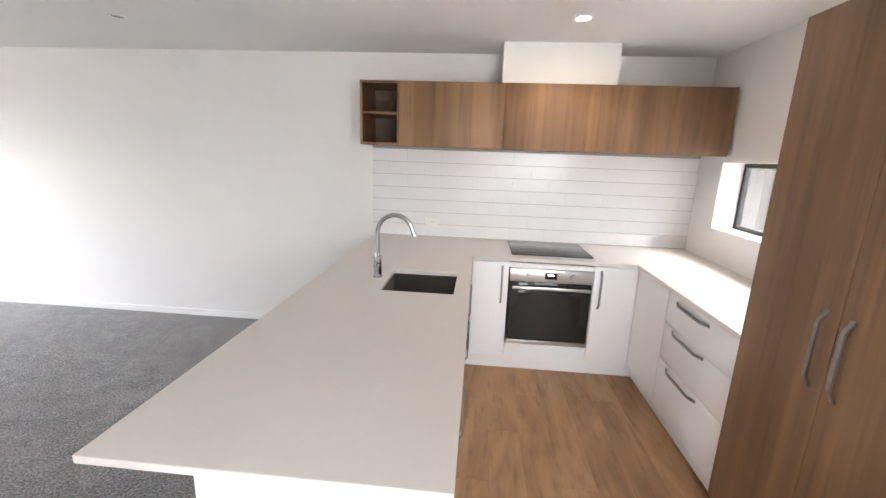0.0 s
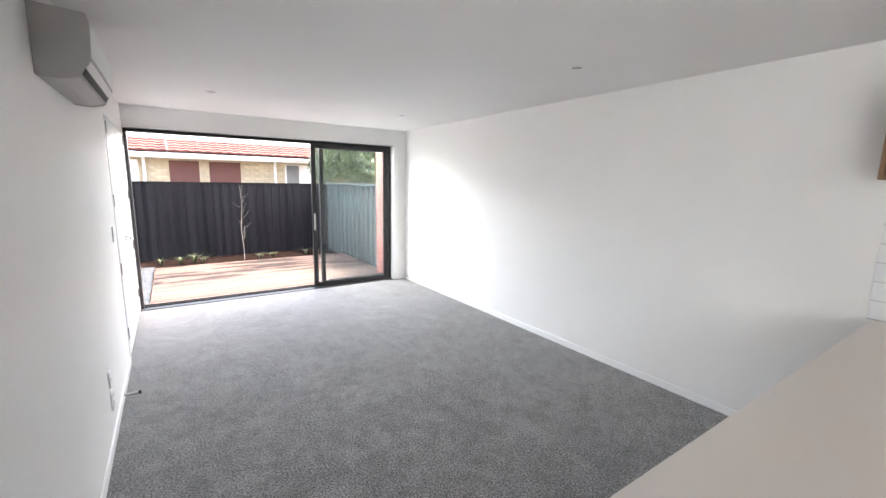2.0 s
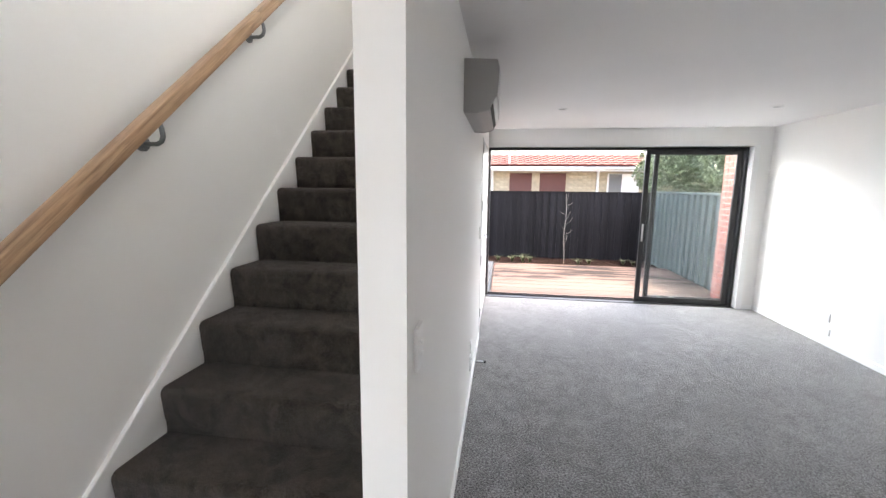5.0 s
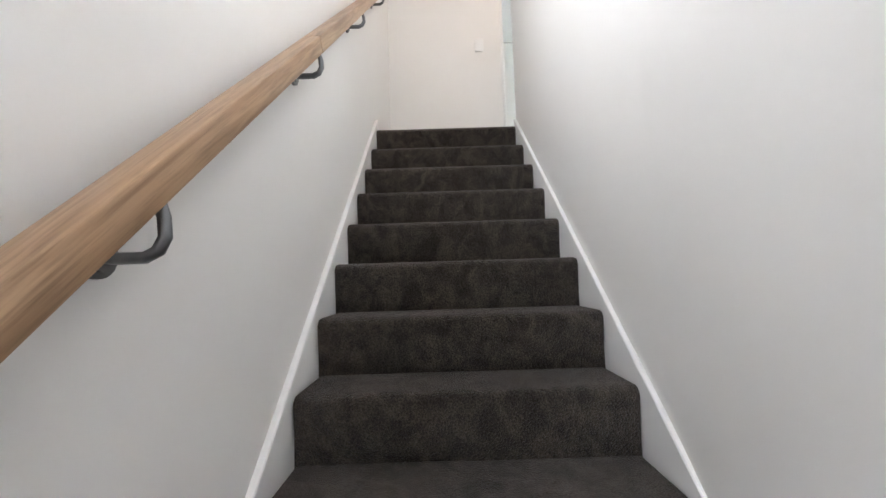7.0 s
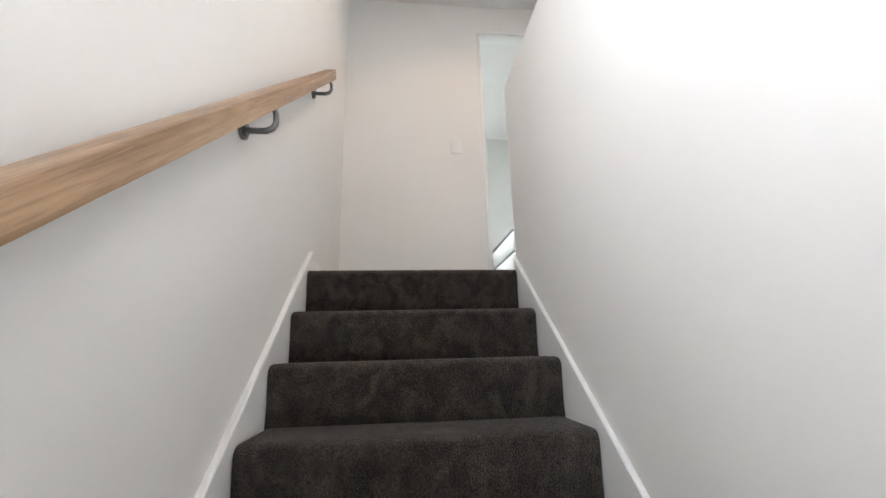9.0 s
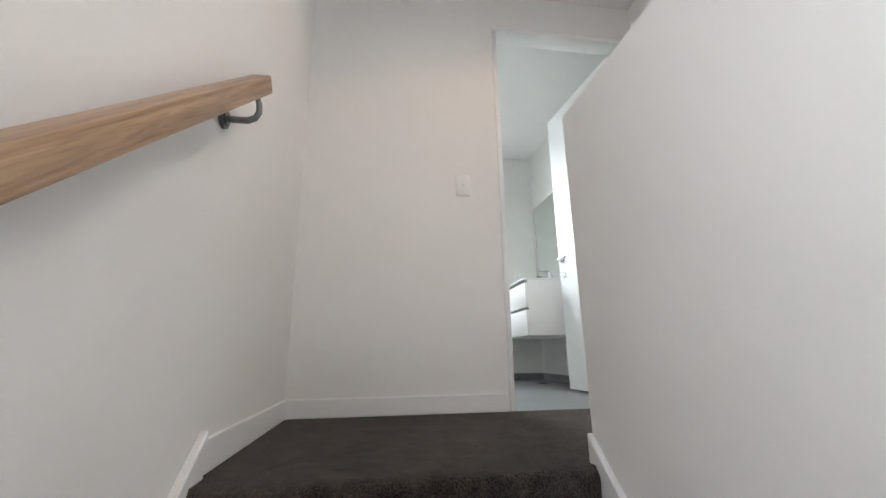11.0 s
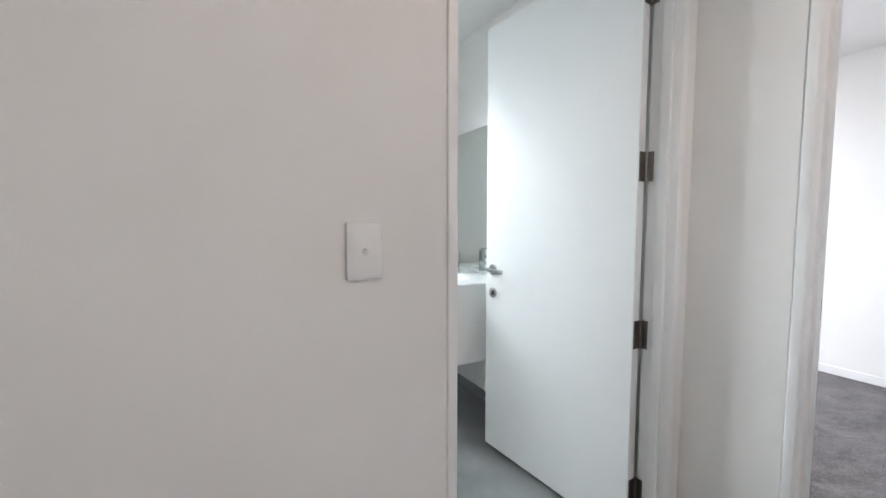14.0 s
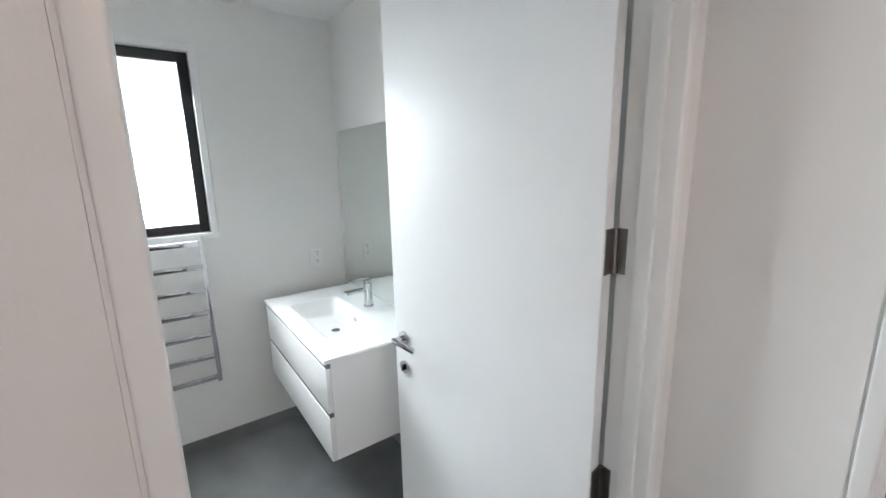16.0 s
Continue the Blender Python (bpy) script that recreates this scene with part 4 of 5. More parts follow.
DT = 0.019
base_unit("base_cabinet", "white base cabinet with one door beside the oven", 0.335, 0.600, FY + DT + 0.001, 3.48, "y",
          [(0.337, 0.599, FY, FY + DT, 0.125, 0.862)], [((0.55, FY, 0.835), (0.55, FY, 0.548), (0, -0.026, 0))])
base_unit("base_cabinet", "white corner base cabinet with one door beside the oven", 1.205, RX0 + 0.04, FY + DT + 0.001, 3.48, "y",
          [(1.207, FX - 0.002, FY, FY + DT, 0.125, 0.862)], [((1.253, FY, 0.835), (1.253, FY, 0.548), (0, -0.026, 0))])
oc = thing("oven_housing", "white cabinet housing round the oven", "cabinet")
boxpart("rail", (0.600, 1.205, FY, FY + DT, 0.826, 0.862), CABWHITE, oc)
boxpart("panel", (0.600, 1.205, FY, FY + DT, 0.125, 0.234), CABWHITE, oc)
drawer_z = ((0.667, 0.862), (0.439, 0.665), (0.125, 0.437))
base_unit("drawer_unit", "white three-drawer kitchen unit with bow handles", FX + DT + 0.001, XE - 0.01, RY0 + 0.004, FY - 0.002, "x",
          [(FX, FX + DT, RY0 + 0.012, 2.40, a, b) for a, b in drawer_z],
          [((FX, 1.955, z), (FX, 2.288, z), (-0.024, 0, 0)) for z in (0.826, 0.650, 0.410)])
boxfill = thing("filler_panel", "white filler panel in the kitchen corner", "panel")
boxpart("panel", (FX, FX + DT, 2.403, FY - 0.002, 0.125, 0.862), CABWHITE, boxfill)
# peninsula: units facing the kitchen, a plain back and end
pen = thing("peninsula_cabinet", "white peninsula base cabinets with plain back panel", "cabinet")
boxpart("body", (-0.255, 0.285, PY0 + 0.06, 1.972, 0.12, ZB - 0.0225), CABWHITE, pen)
boxpart("body", (-0.255, 0.285, 1.973, 2.391, 0.12, 0.68), CABWHITE, pen)
boxpart("body", (-0.255, 0.285, 2.392, 3.48, 0.12, ZB - 0.0225), CABWHITE, pen)
boxpart("end_panel", (-0.276, 0.306, PY0 + 0.022, PY0 + 0.058, 0.0, ZB - 0.0225), CABWHITE, pen, bevel=0.0015)
boxpart("back_panel", (-0.276, -0.256, PY0 + 0.06, 3.486, 0.0, ZB - 0.0225), CABWHITE, pen)
for y0, y1 in ((0.775, 1.37), (1.374, 1.97), (1.974, 2.57)):
    d = boxpart("front", (0.286, 0.305, y0, y1, 0.125, 0.862), CABWHITE, pen, bevel=0.0015)
    bow_handle(d, (0.305, y1 - 0.06, 0.82), (0.305, y1 - 0.06, 0.555), (0.03, 0, 0))
k1 = thing("kickboard", "white recessed kickboard along the kitchen floor", "kickboard")
boxpart("board", (0.23, 1.59, FY + 0.055, FY + 0.07, 0, 0.119), CABWHITE, k1)
boxpart("board", (1.575, 1.59, RY0, FY + 0.055, 0, 0.119), CABWHITE, k1)
boxpart("board", (0.23, 0.245, PY0 + 0.06, FY + 0.055, 0, 0.119), CABWHITE, k1)


def build_pantry():
    p = thing("pantry_cupboard", "tall oak-laminate pantry cupboard with two doors", "cupboard")
    x0, y0, y1, zt = 1.484, 0.855, 1.688, 2.125
    boxpart("body", (x0 + 0.021, XE - 0.005, y0, y1, 0.10, zt), CABWOOD, p)
    boxpart("plinth", (x0 + 0.07, XE - 0.005, y0, y1, 0.0, 0.099), CABWOOD, p)
    mid = 1.268
    for a, b, hy in ((y0 + 0.001, mid - 0.0015, 1.220), (mid + 0.0015, y1 - 0.001, 1.316)):
        d = boxpart("door", (x0, x0 + 0.02, a, b, 0.105, zt - 0.002), CABWOOD, p, bevel=0.001)
        bow_handle(d, (x0, hy, 1.16), (x0, hy, 0.888), (-0.024, 0, 0))


build_pantry()


def build_uppers():
    z0, z1, y0, y1 = 1.664, 2.12, 3.088, 3.488
    s = thing("open_shelf", "oak-laminate open shelf box with two compartments", "shelf")
    x0, x1, t = -0.562, -0.265, 0.018
    boxpart("side", (x0, x0 + t, y0, y1, z0, z1), CABWOOD, s)
    boxpart("side", (x1 - t, x1, y0, y1, z0, z1), CABWOOD, s)
    boxpart("top", (x0 + t, x1 - t, y0, y1, z1 - t, z1), CABWOOD, s)
    boxpart("base", (x0 + t, x1 - t, y0, y1, z0, z0 + t), CABWOOD, s)
    boxpart("shelf", (x0 + t, x1 - t, y0 + 0.004, y1 - 0.01, 1.885, 1.903), CABWOOD, s)
    boxpart("back", (x0 + t, x1 - t, y1 - 0.012, y1, z0 + t, z1 - t), CABSHADED, s)
    for a, b in ((-0.263, 0.500), (0.503, 1.285), (1.288, XE - 0.03)):
        c = thing("wall_cabinet", "oak-laminate wall cabinet without handles above the splashback", "cabinet", group="wall cabinets over the bench")
        boxpart("body", (a, b, y0 + 0.02, y1, z0, z1), CABWOOD, c)
        boxpart("door", (a - 0.0008, b + 0.0008, y0, y0 + 0.019, z0 - 0.006, z1), CABWOOD, c, bevel=0.001)


build_uppers()
bm = bmesh.new()
box(bm, 0.475, 1.285, 3.135, 3.498, 2.1205, ZC)
solid("boxing_rangehood", bm, PAINT, "white plastered duct boxing above the cabinets", "boxing", kind="structure")
rh = thing("rangehood", "slim steel rangehood under the wall cabinets", "rangehood")
boxpart("grille", (0.62, 1.18, 3.14, 3.42, 1.6585, 1.6635), GUNMETAL, rh)


# ---- bathroom ----
def build_vanity():
    v = thing("vanity_unit", "white wall-hung vanity with two drawers", "vanity")
    x0, x1, y0, y1, zb, zt = -6.425, -5.483, 0.380, YBN, 3.066, 3.490
    boxpart("body", (x0 + 0.0162, x1 - 0.0162, y0 + 0.022, y1, zb + 0.002, 3.385), CABWHITE, v)
    boxpart("side", (x0, x0 + 0.016, y0 + 0.021, y1, zb, zt), CABWHITE, v)
    boxpart("side", (x1 - 0.016, x1, y0 + 0.021, y1, zb, zt), CABWHITE, v)
    boxpart("front_rail", (x0 + 0.016, x1 - 0.016, y0 + 0.022, y0 + 0.038, 3.386, zt), CABWHITE, v)
    for a, b in ((zb, 3.258), (3.28, 3.468)):
        d = boxpart("drawer_front", (x0 + 0.001, x1 - 0.001, y0, y0 + 0.02, a, b), CABWHITE, v, bevel=0.0015)
        boxpart("finger_pull", (x0 + 0.002, x1 - 0.002, y0 + 0.004, y0 + 0.021, b + 0.001, b + 0.018), GUNMETAL, d, "slim grey finger pull")
    b = thing("basin", "white moulded basin top with a rectangular bowl", "basin")
    us, vs = (x0 - 0.006, -6.24, -5.66, x1 + 0.006), (y0 - 0.008, 0.46, 0.72, y1)
    zt2 = zt + 0.016
    bm = bmesh.new()
    g = {(i, j, k): bm.verts.new((us[i], vs[j], (zt + 0.0005, zt2)[k])) for i in range(4) for j in range(4) for k in (0, 1)}
    for i in range(3):
        for j in range(3):
            if (i, j) != (1, 1):
                for k in (0, 1):
                    bm.faces.new([g[c[0], c[1], k] for c in ((i, j), (i + 1, j), (i + 1, j + 1), (i, j + 1))])
    for i in range(3):
        for j in (0, 3):
            bm.faces.new((g[i, j, 0], g[i + 1, j, 0], g[i + 1, j, 1], g[i, j, 1]))
            bm.faces.new((g[j, i, 0], g[j, i + 1, 0], g[j, i + 1, 1], g[j, i, 1]))
    low = [bm.verts.new(p) for p in ((-6.19, 0.50, 3.432), (-5.71, 0.50, 3.432), (-5.71, 0.695, 3.412), (-6.19, 0.695, 3.412))]
    top = [g[1, 1, 1], g[2, 1, 1], g[2, 2, 1], g[1, 2, 1]]
    for k in range(4):
        bm.faces.new((top[k], top[(k + 1) % 4], low[(k + 1) % 4], low[k]))
    bm.faces.new(low)
    bmesh.ops.recalc_face_normals(bm, faces=bm.faces)
    deep = [e for e in bm.edges if any(v in low for v in e.verts)]
    bmesh.ops.bevel(bm, geom=deep, offset=0.038, segments=6, affect="EDGES", profile=0.5)
    es = [e for e in bm.edges if len(e.link_faces) == 2 and e.calc_face_angle() > 0.45]
    bmesh.ops.bevel(bm, geom=es, offset=0.005, segments=3, affect="EDGES")
    part("top", bm, PORCELAIN, b, smooth=True)
    bm = bmesh.new()
    rod(bm, (-5.93, 0.704, 3.460), (-5.93, 0.697, 3.458), 0.012, seg=20)
    part("overflow", bm, CHROME, b, smooth=True)
    bm = bmesh.new()
    rod(bm, (-5.945, 0.60, 3.416), (-5.945, 0.60, 3.424), 0.022, seg=22)
    part("waste", bm, CHROME, b, smooth=True)
    t = thing("basin_tap", "chrome single-lever basin mixer", "tap", at=(-5.955, 0.792, zt2), rz=0)
    bm = bmesh.new()
    rod(bm, (0, 0, 0), (0, 0, 0.008), 0.026, seg=24)
    rod(bm, (0, 0, 0.008), (0, 0.0, 0.125), 0.0215, seg=24)
    part("body", bm, CHROME, t, smooth=True)
    bm = bmesh.new()
    box(bm, -0.014, 0.014, -0.125, -0.01, 0.082, 0.104, 0.005)
    part("spout", bm, CHROME, t, smooth=True)
    bm = bmesh.new()
    rod(bm, (0, 0, 0.125), (0, 0.0, 0.145), 0.0215, 0.019, 24)
    box(bm, -0.009, 0.009, -0.10, 0.01, 0.146, 0.156, 0.004)
    part("lever", bm, CHROME, t, smooth=True)
    m = thing("mirror", "frameless rectangular mirror above the basin", "mirror")
    boxpart("glass", (-6.462, -5.48, YBN - 0.006, YBN - 0.0005, 3.512, 4.443), MIRROR, m)
    dr = thing("floor_waste", "round black floor waste", "drain")
    bm = bmesh.new()
    rod(bm, (-6.01, 0.68, ZL), (-6.01, 0.68, ZL + 0.004), 0.045, seg=24)
    part("ring", bm, GUNMETAL, dr, smooth=True)
    for i in range(-3, 4):
        boxpart("slot", (-6.01 + i * 0.011 - 0.003, -6.01 + i * 0.011 + 0.003, 0.655, 0.705, ZL + 0.004, ZL + 0.0045), DARK, dr)


build_vanity()


def build_towel_rail():
    t = thing("heated_towel_rail", "polished chrome ladder towel rail under the window", "towel rail")
    xa, ya, yb, z0, z1 = XBW + 0.075, -0.39, 0.109, 3.095, 3.895
    for y in (ya, yb):
        boxpart("post", (xa - 0.011, xa + 0.011, y - 0.011, y + 0.011, z0, z1), CHROME, t, bevel=0.003)
    for i in range(7):
        z = z0 + 0.03 + i * (z1 - z0 - 0.06) / 6
        boxpart("bar", (xa + 0.002, xa + 0.017, ya + 0.012, yb - 0.012, z - 0.013, z + 0.013), CHROME, t, bevel=0.003)
    for y in (ya, yb):
        for z in (z0 + 0.08, z1 - 0.08):
            bm = bmesh.new()
            rod(bm, (XBW, y, z), (xa - 0.01, y, z), 0.009, seg=14)
            part("standoff", bm, CHROME, t, smooth=True)


build_towel_rail()
bm = bmesh.new()
box(bm, XBW - 0.028, XBW + 0.010, -0.475, 0.205, 3.870, 3.905, 0.003)
box(bm, XBW - 0.028, XBW + 0.010, -0.475, 0.205, 4.805, 4.840, 0.003)
box(bm, XBW - 0.028, XBW + 0.010, 0.170, 0.205, 3.905, 4.805, 0.003)
box(bm, XBW - 0.028, XBW + 0.010, -0.475, -0.44, 3.905, 4.805, 0.003)
part("architrave", bm, TRIM, wb)
boxpart("latch", (XBW - 0.035, XBW - 0.008, -0.16, -0.05, 3.94, 3.953), BLACKALU, wb, "slim black window latch", 0.003)


# ---- outside ----
slab("ground", -60, 60, -60, 60, -0.4, -0.32, [], "z", SOIL, "bare ground round the houses", "ground")


def terrain_strip(name, x0, x1, y0, y1, z, mat_, label, category):
    bm = bmesh.new()
    n, m2 = max(2, int((x1 - x0) / 0.06)), max(2, int((y1 - y0) / 0.06))
    vs = [[bm.verts.new((x0 + (x1 - x0) * i / n, y0 + (y1 - y0) * j / m2, z + 0.02 * noise.noise(Vector((i * 0.5, j * 0.5, 3))))) for j in range(m2 + 1)] for i in range(n + 1)]
    for i in range(n):
        for j in range(m2):
            bm.faces.new((vs[i][j], vs[i + 1][j], vs[i + 1][j + 1], vs[i][j + 1]))
    return solid(name, bm, mat_, label, category, kind="stuff")


terrain_strip("mulch_bed", -10.3, -9.12, -2.5, 3.6, -0.11, MULCH, "strip of brown bark mulch along the fence", "mulch")
terrain_strip("gravel_strip", -9.5, -6.3, -2.5, -0.05, -0.10, STONECHIP, "blue-grey stone chips beside the deck", "gravel")


def build_deck():
    d = thing("deck", "weathered hardwood deck outside the sliding door", "deck", kind="structure")
    n = 0
    x = -6.335
    shared = {}
    while x > -9.10:
        key = "board"
        if key not in shared:
            bm = bmesh.new()
            box(bm, -0.044, 0.044, -1.785, 1.785, -0.028, 0, 0.003, 1)
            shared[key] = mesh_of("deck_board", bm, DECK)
        ob = new("deck_board", shared[key])
        ob.parent = d
        ob.location = (x, 1.755, -0.045 - 0.001 * (n % 3))
        x -= 0.093
        n += 1


def build_fence():
    f = thing("timber_fence", "black-stained vertical paling fence across the yard", "fence")
    rnd = random.Random(4)
    bm = bmesh.new()
    box(bm, -0.009, 0.009, -0.0445, 0.0445, 0, 1.64, 0.002, 1)
    wide = mesh_of("paling", bm, FENCE)
    y = -3.2
    k = 0
    while y < 3.75:
        ob = new("paling", wide)
        ob.parent = f
        ob.location = (-10.30 + (0.018 if k % 2 else 0) + rnd.uniform(-0.002, 0.002), y, -0.14 + rnd.uniform(-0.006, 0.006))
        y += 0.085
        k += 1
    boxpart("rail", (-10.36, -10.315, -3.3, 3.75, 0.2, 0.28), FENCE, f)
    boxpart("rail", (-10.36, -10.315, -3.3, 3.75, 1.25, 1.33), FENCE, f)
    boxpart("cap", (-10.34, -10.26, -3.3, 3.75, 1.495, 1.515), FENCE, f)


def build_sheet_fence():
    f = thing("steel_fence", "green-grey ribbed steel sheet fence along the side boundary", "fence")
    y = 3.60
    prof = ((0, 0), (0.10, 0), (0.112, 0.045), (0.142, 0.045), (0.154, 0), (0.24, 0))
    top = []
    xx = -10.25
    while xx < -6.6:
        for dx, dy in prof[:-1]:
            top.append((xx + dx, y - dy))
        xx += 0.24
    bm = bmesh.new()
    a = [bm.verts.new((px, py, -0.12)) for px, py in top]
    b = [bm.verts.new((px, py, 1.50)) for px, py in top]
    a2 = [bm.verts.new((px, py + 0.004, -0.12)) for px, py in top]
    b2 = [bm.verts.new((px, py + 0.004, 1.50)) for px, py in top]
    for i in range(len(top) - 1):
        bm.faces.new((a[i], a[i + 1], b[i + 1], b[i]))
        bm.faces.new((a2[i], b2[i], b2[i + 1], a2[i + 1]))
        bm.faces.new((b[i], b[i + 1], b2[i + 1], b2[i]))
    part("sheet", bm, CLADDING, f)
    boxpart("top_rail", (-10.25, -6.6, y - 0.045, y + 0.015, 1.50, 1.54), CLADDING, f, bevel=0.004)
    boxpart("bottom_rail", (-10.25, -6.6, y - 0.045, y + 0.015, -0.14, -0.09), CLADDING, f, bevel=0.004)


build_deck()
build_fence()
build_sheet_fence()


def build_sapling():
    s = thing("sapling", "thin leafless sapling planted in the mulch bed", "sapling", at=(-9.62, 1.53, -0.11))
    rnd = random.Random(11)
    bm = bmesh.new()
    pts = [(0.012 * math.sin(i * 1.3), 0.014 * math.sin(i * 0.9 + 1), i * 0.158) for i in range(11)]
    sweep(bm, pts, [0.0046 - 0.00025 * i for i in range(11)], 8)
    part("trunk", bm, BARK, s, smooth=True)
    for i in range(10):
        z = 0.45 + i * 0.11
        a = rnd.uniform(0, 2 * math.pi)
        l = rnd.uniform(0.10, 0.24)
        p0 = Vector((0.0, 0.02, z))
        d = Vector((math.cos(a) * 0.6, math.sin(a), rnd.uniform(0.25, 0.8))).normalized()
        bm = bmesh.new()
        sweep(bm, [p0, p0 + d * l * 0.5 + Vector((0, 0, -0.01)), p0 + d * l + Vector((0, 0, 0.03))], [0.0024, 0.0019, 0.0012], 6)
        part("twig", bm, BARK, s, smooth=True)


build_sapling()


def tuft(x, y, n, h, seed):
    rnd = random.Random(seed)
    t = thing("grass_clump", "small strappy green clump in the mulch bed", "plant", at=(x, y, -0.11), group="clumps along the fence")
    bm = bmesh.new()
    for _ in range(n):
        a, l, w = rnd.uniform(0, 6.283), h * rnd.uniform(0.6, 1.1), rnd.uniform(0.002, 0.0045)
        d, s = Vector((math.cos(a), math.sin(a), 0)), Vector((-math.sin(a), math.cos(a), 0))
        bend = rnd.uniform(0.3, 0.9)
        prev = None
        for k in range(5):
            q = k / 4
            c = d * (0.02 + bend * l * q * q) + Vector((0, 0, l * (q - 0.45 * q * q)))
            ww = w * (1 - q * 0.9)
            cur = (bm.verts.new(c - s * ww), bm.verts.new(c + s * ww))
            if prev:
                bm.faces.new((prev[0], prev[1], cur[1], cur[0]))
            prev = cur
    part("foliage", bm, BLADE, t)


for i, (x, y, n, h) in enumerate(((-9.70, 0.05, 40, 0.22), (-9.65, 0.38, 50, 0.26), (-9.60, 0.62, 60, 0.34), (-9.60, 0.78, 40, 0.26), (-9.55, 1.85, 40, 0.22), (-9.60, 2.10, 46, 0.22), (-9.65, 2.85, 40, 0.24), (-9.60, 3.05, 40, 0.22))):
    tuft(x, y, n * 2, h, 20 + i)


def build_brick_fin():
    f = thing("brick_wall", "red clay brick fin wall beside the sliding door", "wall", kind="structure")
    boxpart("core", (-6.84, -6.255, 3.372, 3.60, -0.15, 2.95), MORTAR, f)
    bw, bh, g = 0.23, 0.076, 0.010
    def mk(nm, L):
        bm = bmesh.new()
        box(bm, 0, L, -0.009, 0, 0, bh, 0.003, 1)
        return mesh_of(nm, bm, BRICK)
    whole, half = mk("brick", bw), mk("brick", bw / 2 - g / 2)
    bm = bmesh.new()
    box(bm, -0.009, 0, 0, 0.225, 0, bh, 0.003, 1)
    head = mesh_of("brick", bm, BRICK)
    z, row = -0.14, 0
    while z < 2.85:
        x = -6.84
        if row % 2:
            ob = new("brick", half)
            ob.parent, ob.location = f, (x, 3.372, z)
            x += bw / 2 + g / 2
        while x < -6.27:
            fit_half = x + bw > -6.25
            ob = new("brick", half if fit_half else whole)
            ob.parent, ob.location = f, (x, 3.372, z)
            x += bw + g
        ob = new("brick", head)
        ob.parent, ob.location = f, (-6.84, 3.373, z)
        z += bh + g
        row += 1


def build_neighbour():
    h = thing("neighbour_house", "single-storey cream brick house with a terracotta tile roof", "house", at=(0, 0, -0.17))
    X = -16.0
    boxpart("wall", (X - 6, X, -9, 11, -0.3, 2.55), CREAMBRICK, h)
    boxpart("eave", (X - 0.1, X + 0.55, -9.4, 11.4, 2.42, 2.46), WHITEWOOD, h)
    boxpart("fascia", (X + 0.53, X + 0.57, -9.4, 11.4, 2.36, 2.50), WHITEWOOD, h)
    bm = bmesh.new()
    sweep(bm, [(X + 0.63, -9.4, 2.47), (X + 0.63, 11.4, 2.47)], 0.045, 10)
    part("gutter", bm, WHITEWOOD, h, smooth=True)
    for y in (-0.3, 3.55):
        bm = bmesh.new()
        rod(bm, (X + 0.06, y, 0), (X + 0.06, y, 2.42), 0.045, seg=12)
        part("downpipe", bm, WHITEWOOD, h, smooth=True)
    for y0, y1, bl in ((-1.7, -0.45, 0), (0.35, 1.18, 1), (1.47, 2.42, 1), (3.9, 5.0, 0)):
        w = boxpart("window", (X + 0.002, X + 0.03, y0, y1, 0.9, 2.30), BLIND if bl else WHITEWOOD, h)
        boxpart("pane" if not bl else "blind", (X + 0.03, X + 0.04, y0 + 0.05, y1 - 0.05, 0.95, 2.28), BLIND if bl else GUNMETAL, w)
        if not bl:
            boxpart("curtain", (X + 0.04, X + 0.05, y0 + 0.5, y1 - 0.05, 0.95, 2.28), WHITEWOOD, w)
    # cream bricks, nearest stretch only
    bm = bmesh.new()
    box(bm, 0, 0.012, -0.155, 0.155, -0.045, 0.045, 0.003, 1)
    me = mesh_of("brick", bm, CREAMBRICK)
    for r in range(9):
        for c in range(24):
            y = -0.35 + c * 0.32 + (0.16 if r % 2 else 0)
            if any(a - 0.16 < y < b + 0.16 for a, b in ((-1.7, -0.45), (0.35, 1.18), (1.47, 2.42), (3.9, 5.0))):
                continue
            ob = new("brick", me)
            ob.parent, ob.location = h, (X, y, 1.47 + r * 0.1)
    # tiled roof: courses of rounded tiles
    slope = radians(17)
    roof = boxpart("roof_deck", (0, 1.66, -9.6, 11.6, -0.08, -0.03), ROOFTILE, h)
    roof.matrix_local = Matrix.Translation((X + 0.62, 0, 2.55)) @ pose(0, 0, 0, 0, -slope, 0) @ pose(0, 0, 0, 0, 0, 180)
    back = boxpart("roof_deck", (0, 5.0, -9.6, 11.6, -0.08, -0.03), ROOFTILE, h)
    back.matrix_local = Matrix.Translation((X + 0.62 - 1.66 * math.cos(slope), 0, 2.55 + 1.66 * math.sin(slope))) @ pose(0, 0, 0, 0, 0, 180) @ pose(0, 0, 0, 0, 5, 0)
    bm = bmesh.new()
    for k in range(9):
        y = -0.15 + 0.3 * k / 8
        zz = 0.028 * (0.5 + 0.5 * math.cos(2 * math.pi * k / 8))
        for i, x in enumerate((0, -0.36)):
            bm.verts.new((x, y, zz + (0.03 if i == 0 else 0.0)))
    bm.verts.ensure_lookup_table()
    for k in range(8):
        bm.faces.new((bm.verts[2 * k], bm.verts[2 * k + 1], bm.verts[2 * k + 3], bm.verts[2 * k + 2]))
    front = [bm.verts[2 * k] for k in range(9)]
    low = [bm.verts.new((0, -0.15 + 0.3 * k / 8, -0.01)) for k in range(9)]
    for k in range(8):
        bm.faces.new((front[k], front[k + 1], low[k + 1], low[k]))
    tile_me = mesh_of("roof_tile", bm, ROOFTILE, True)
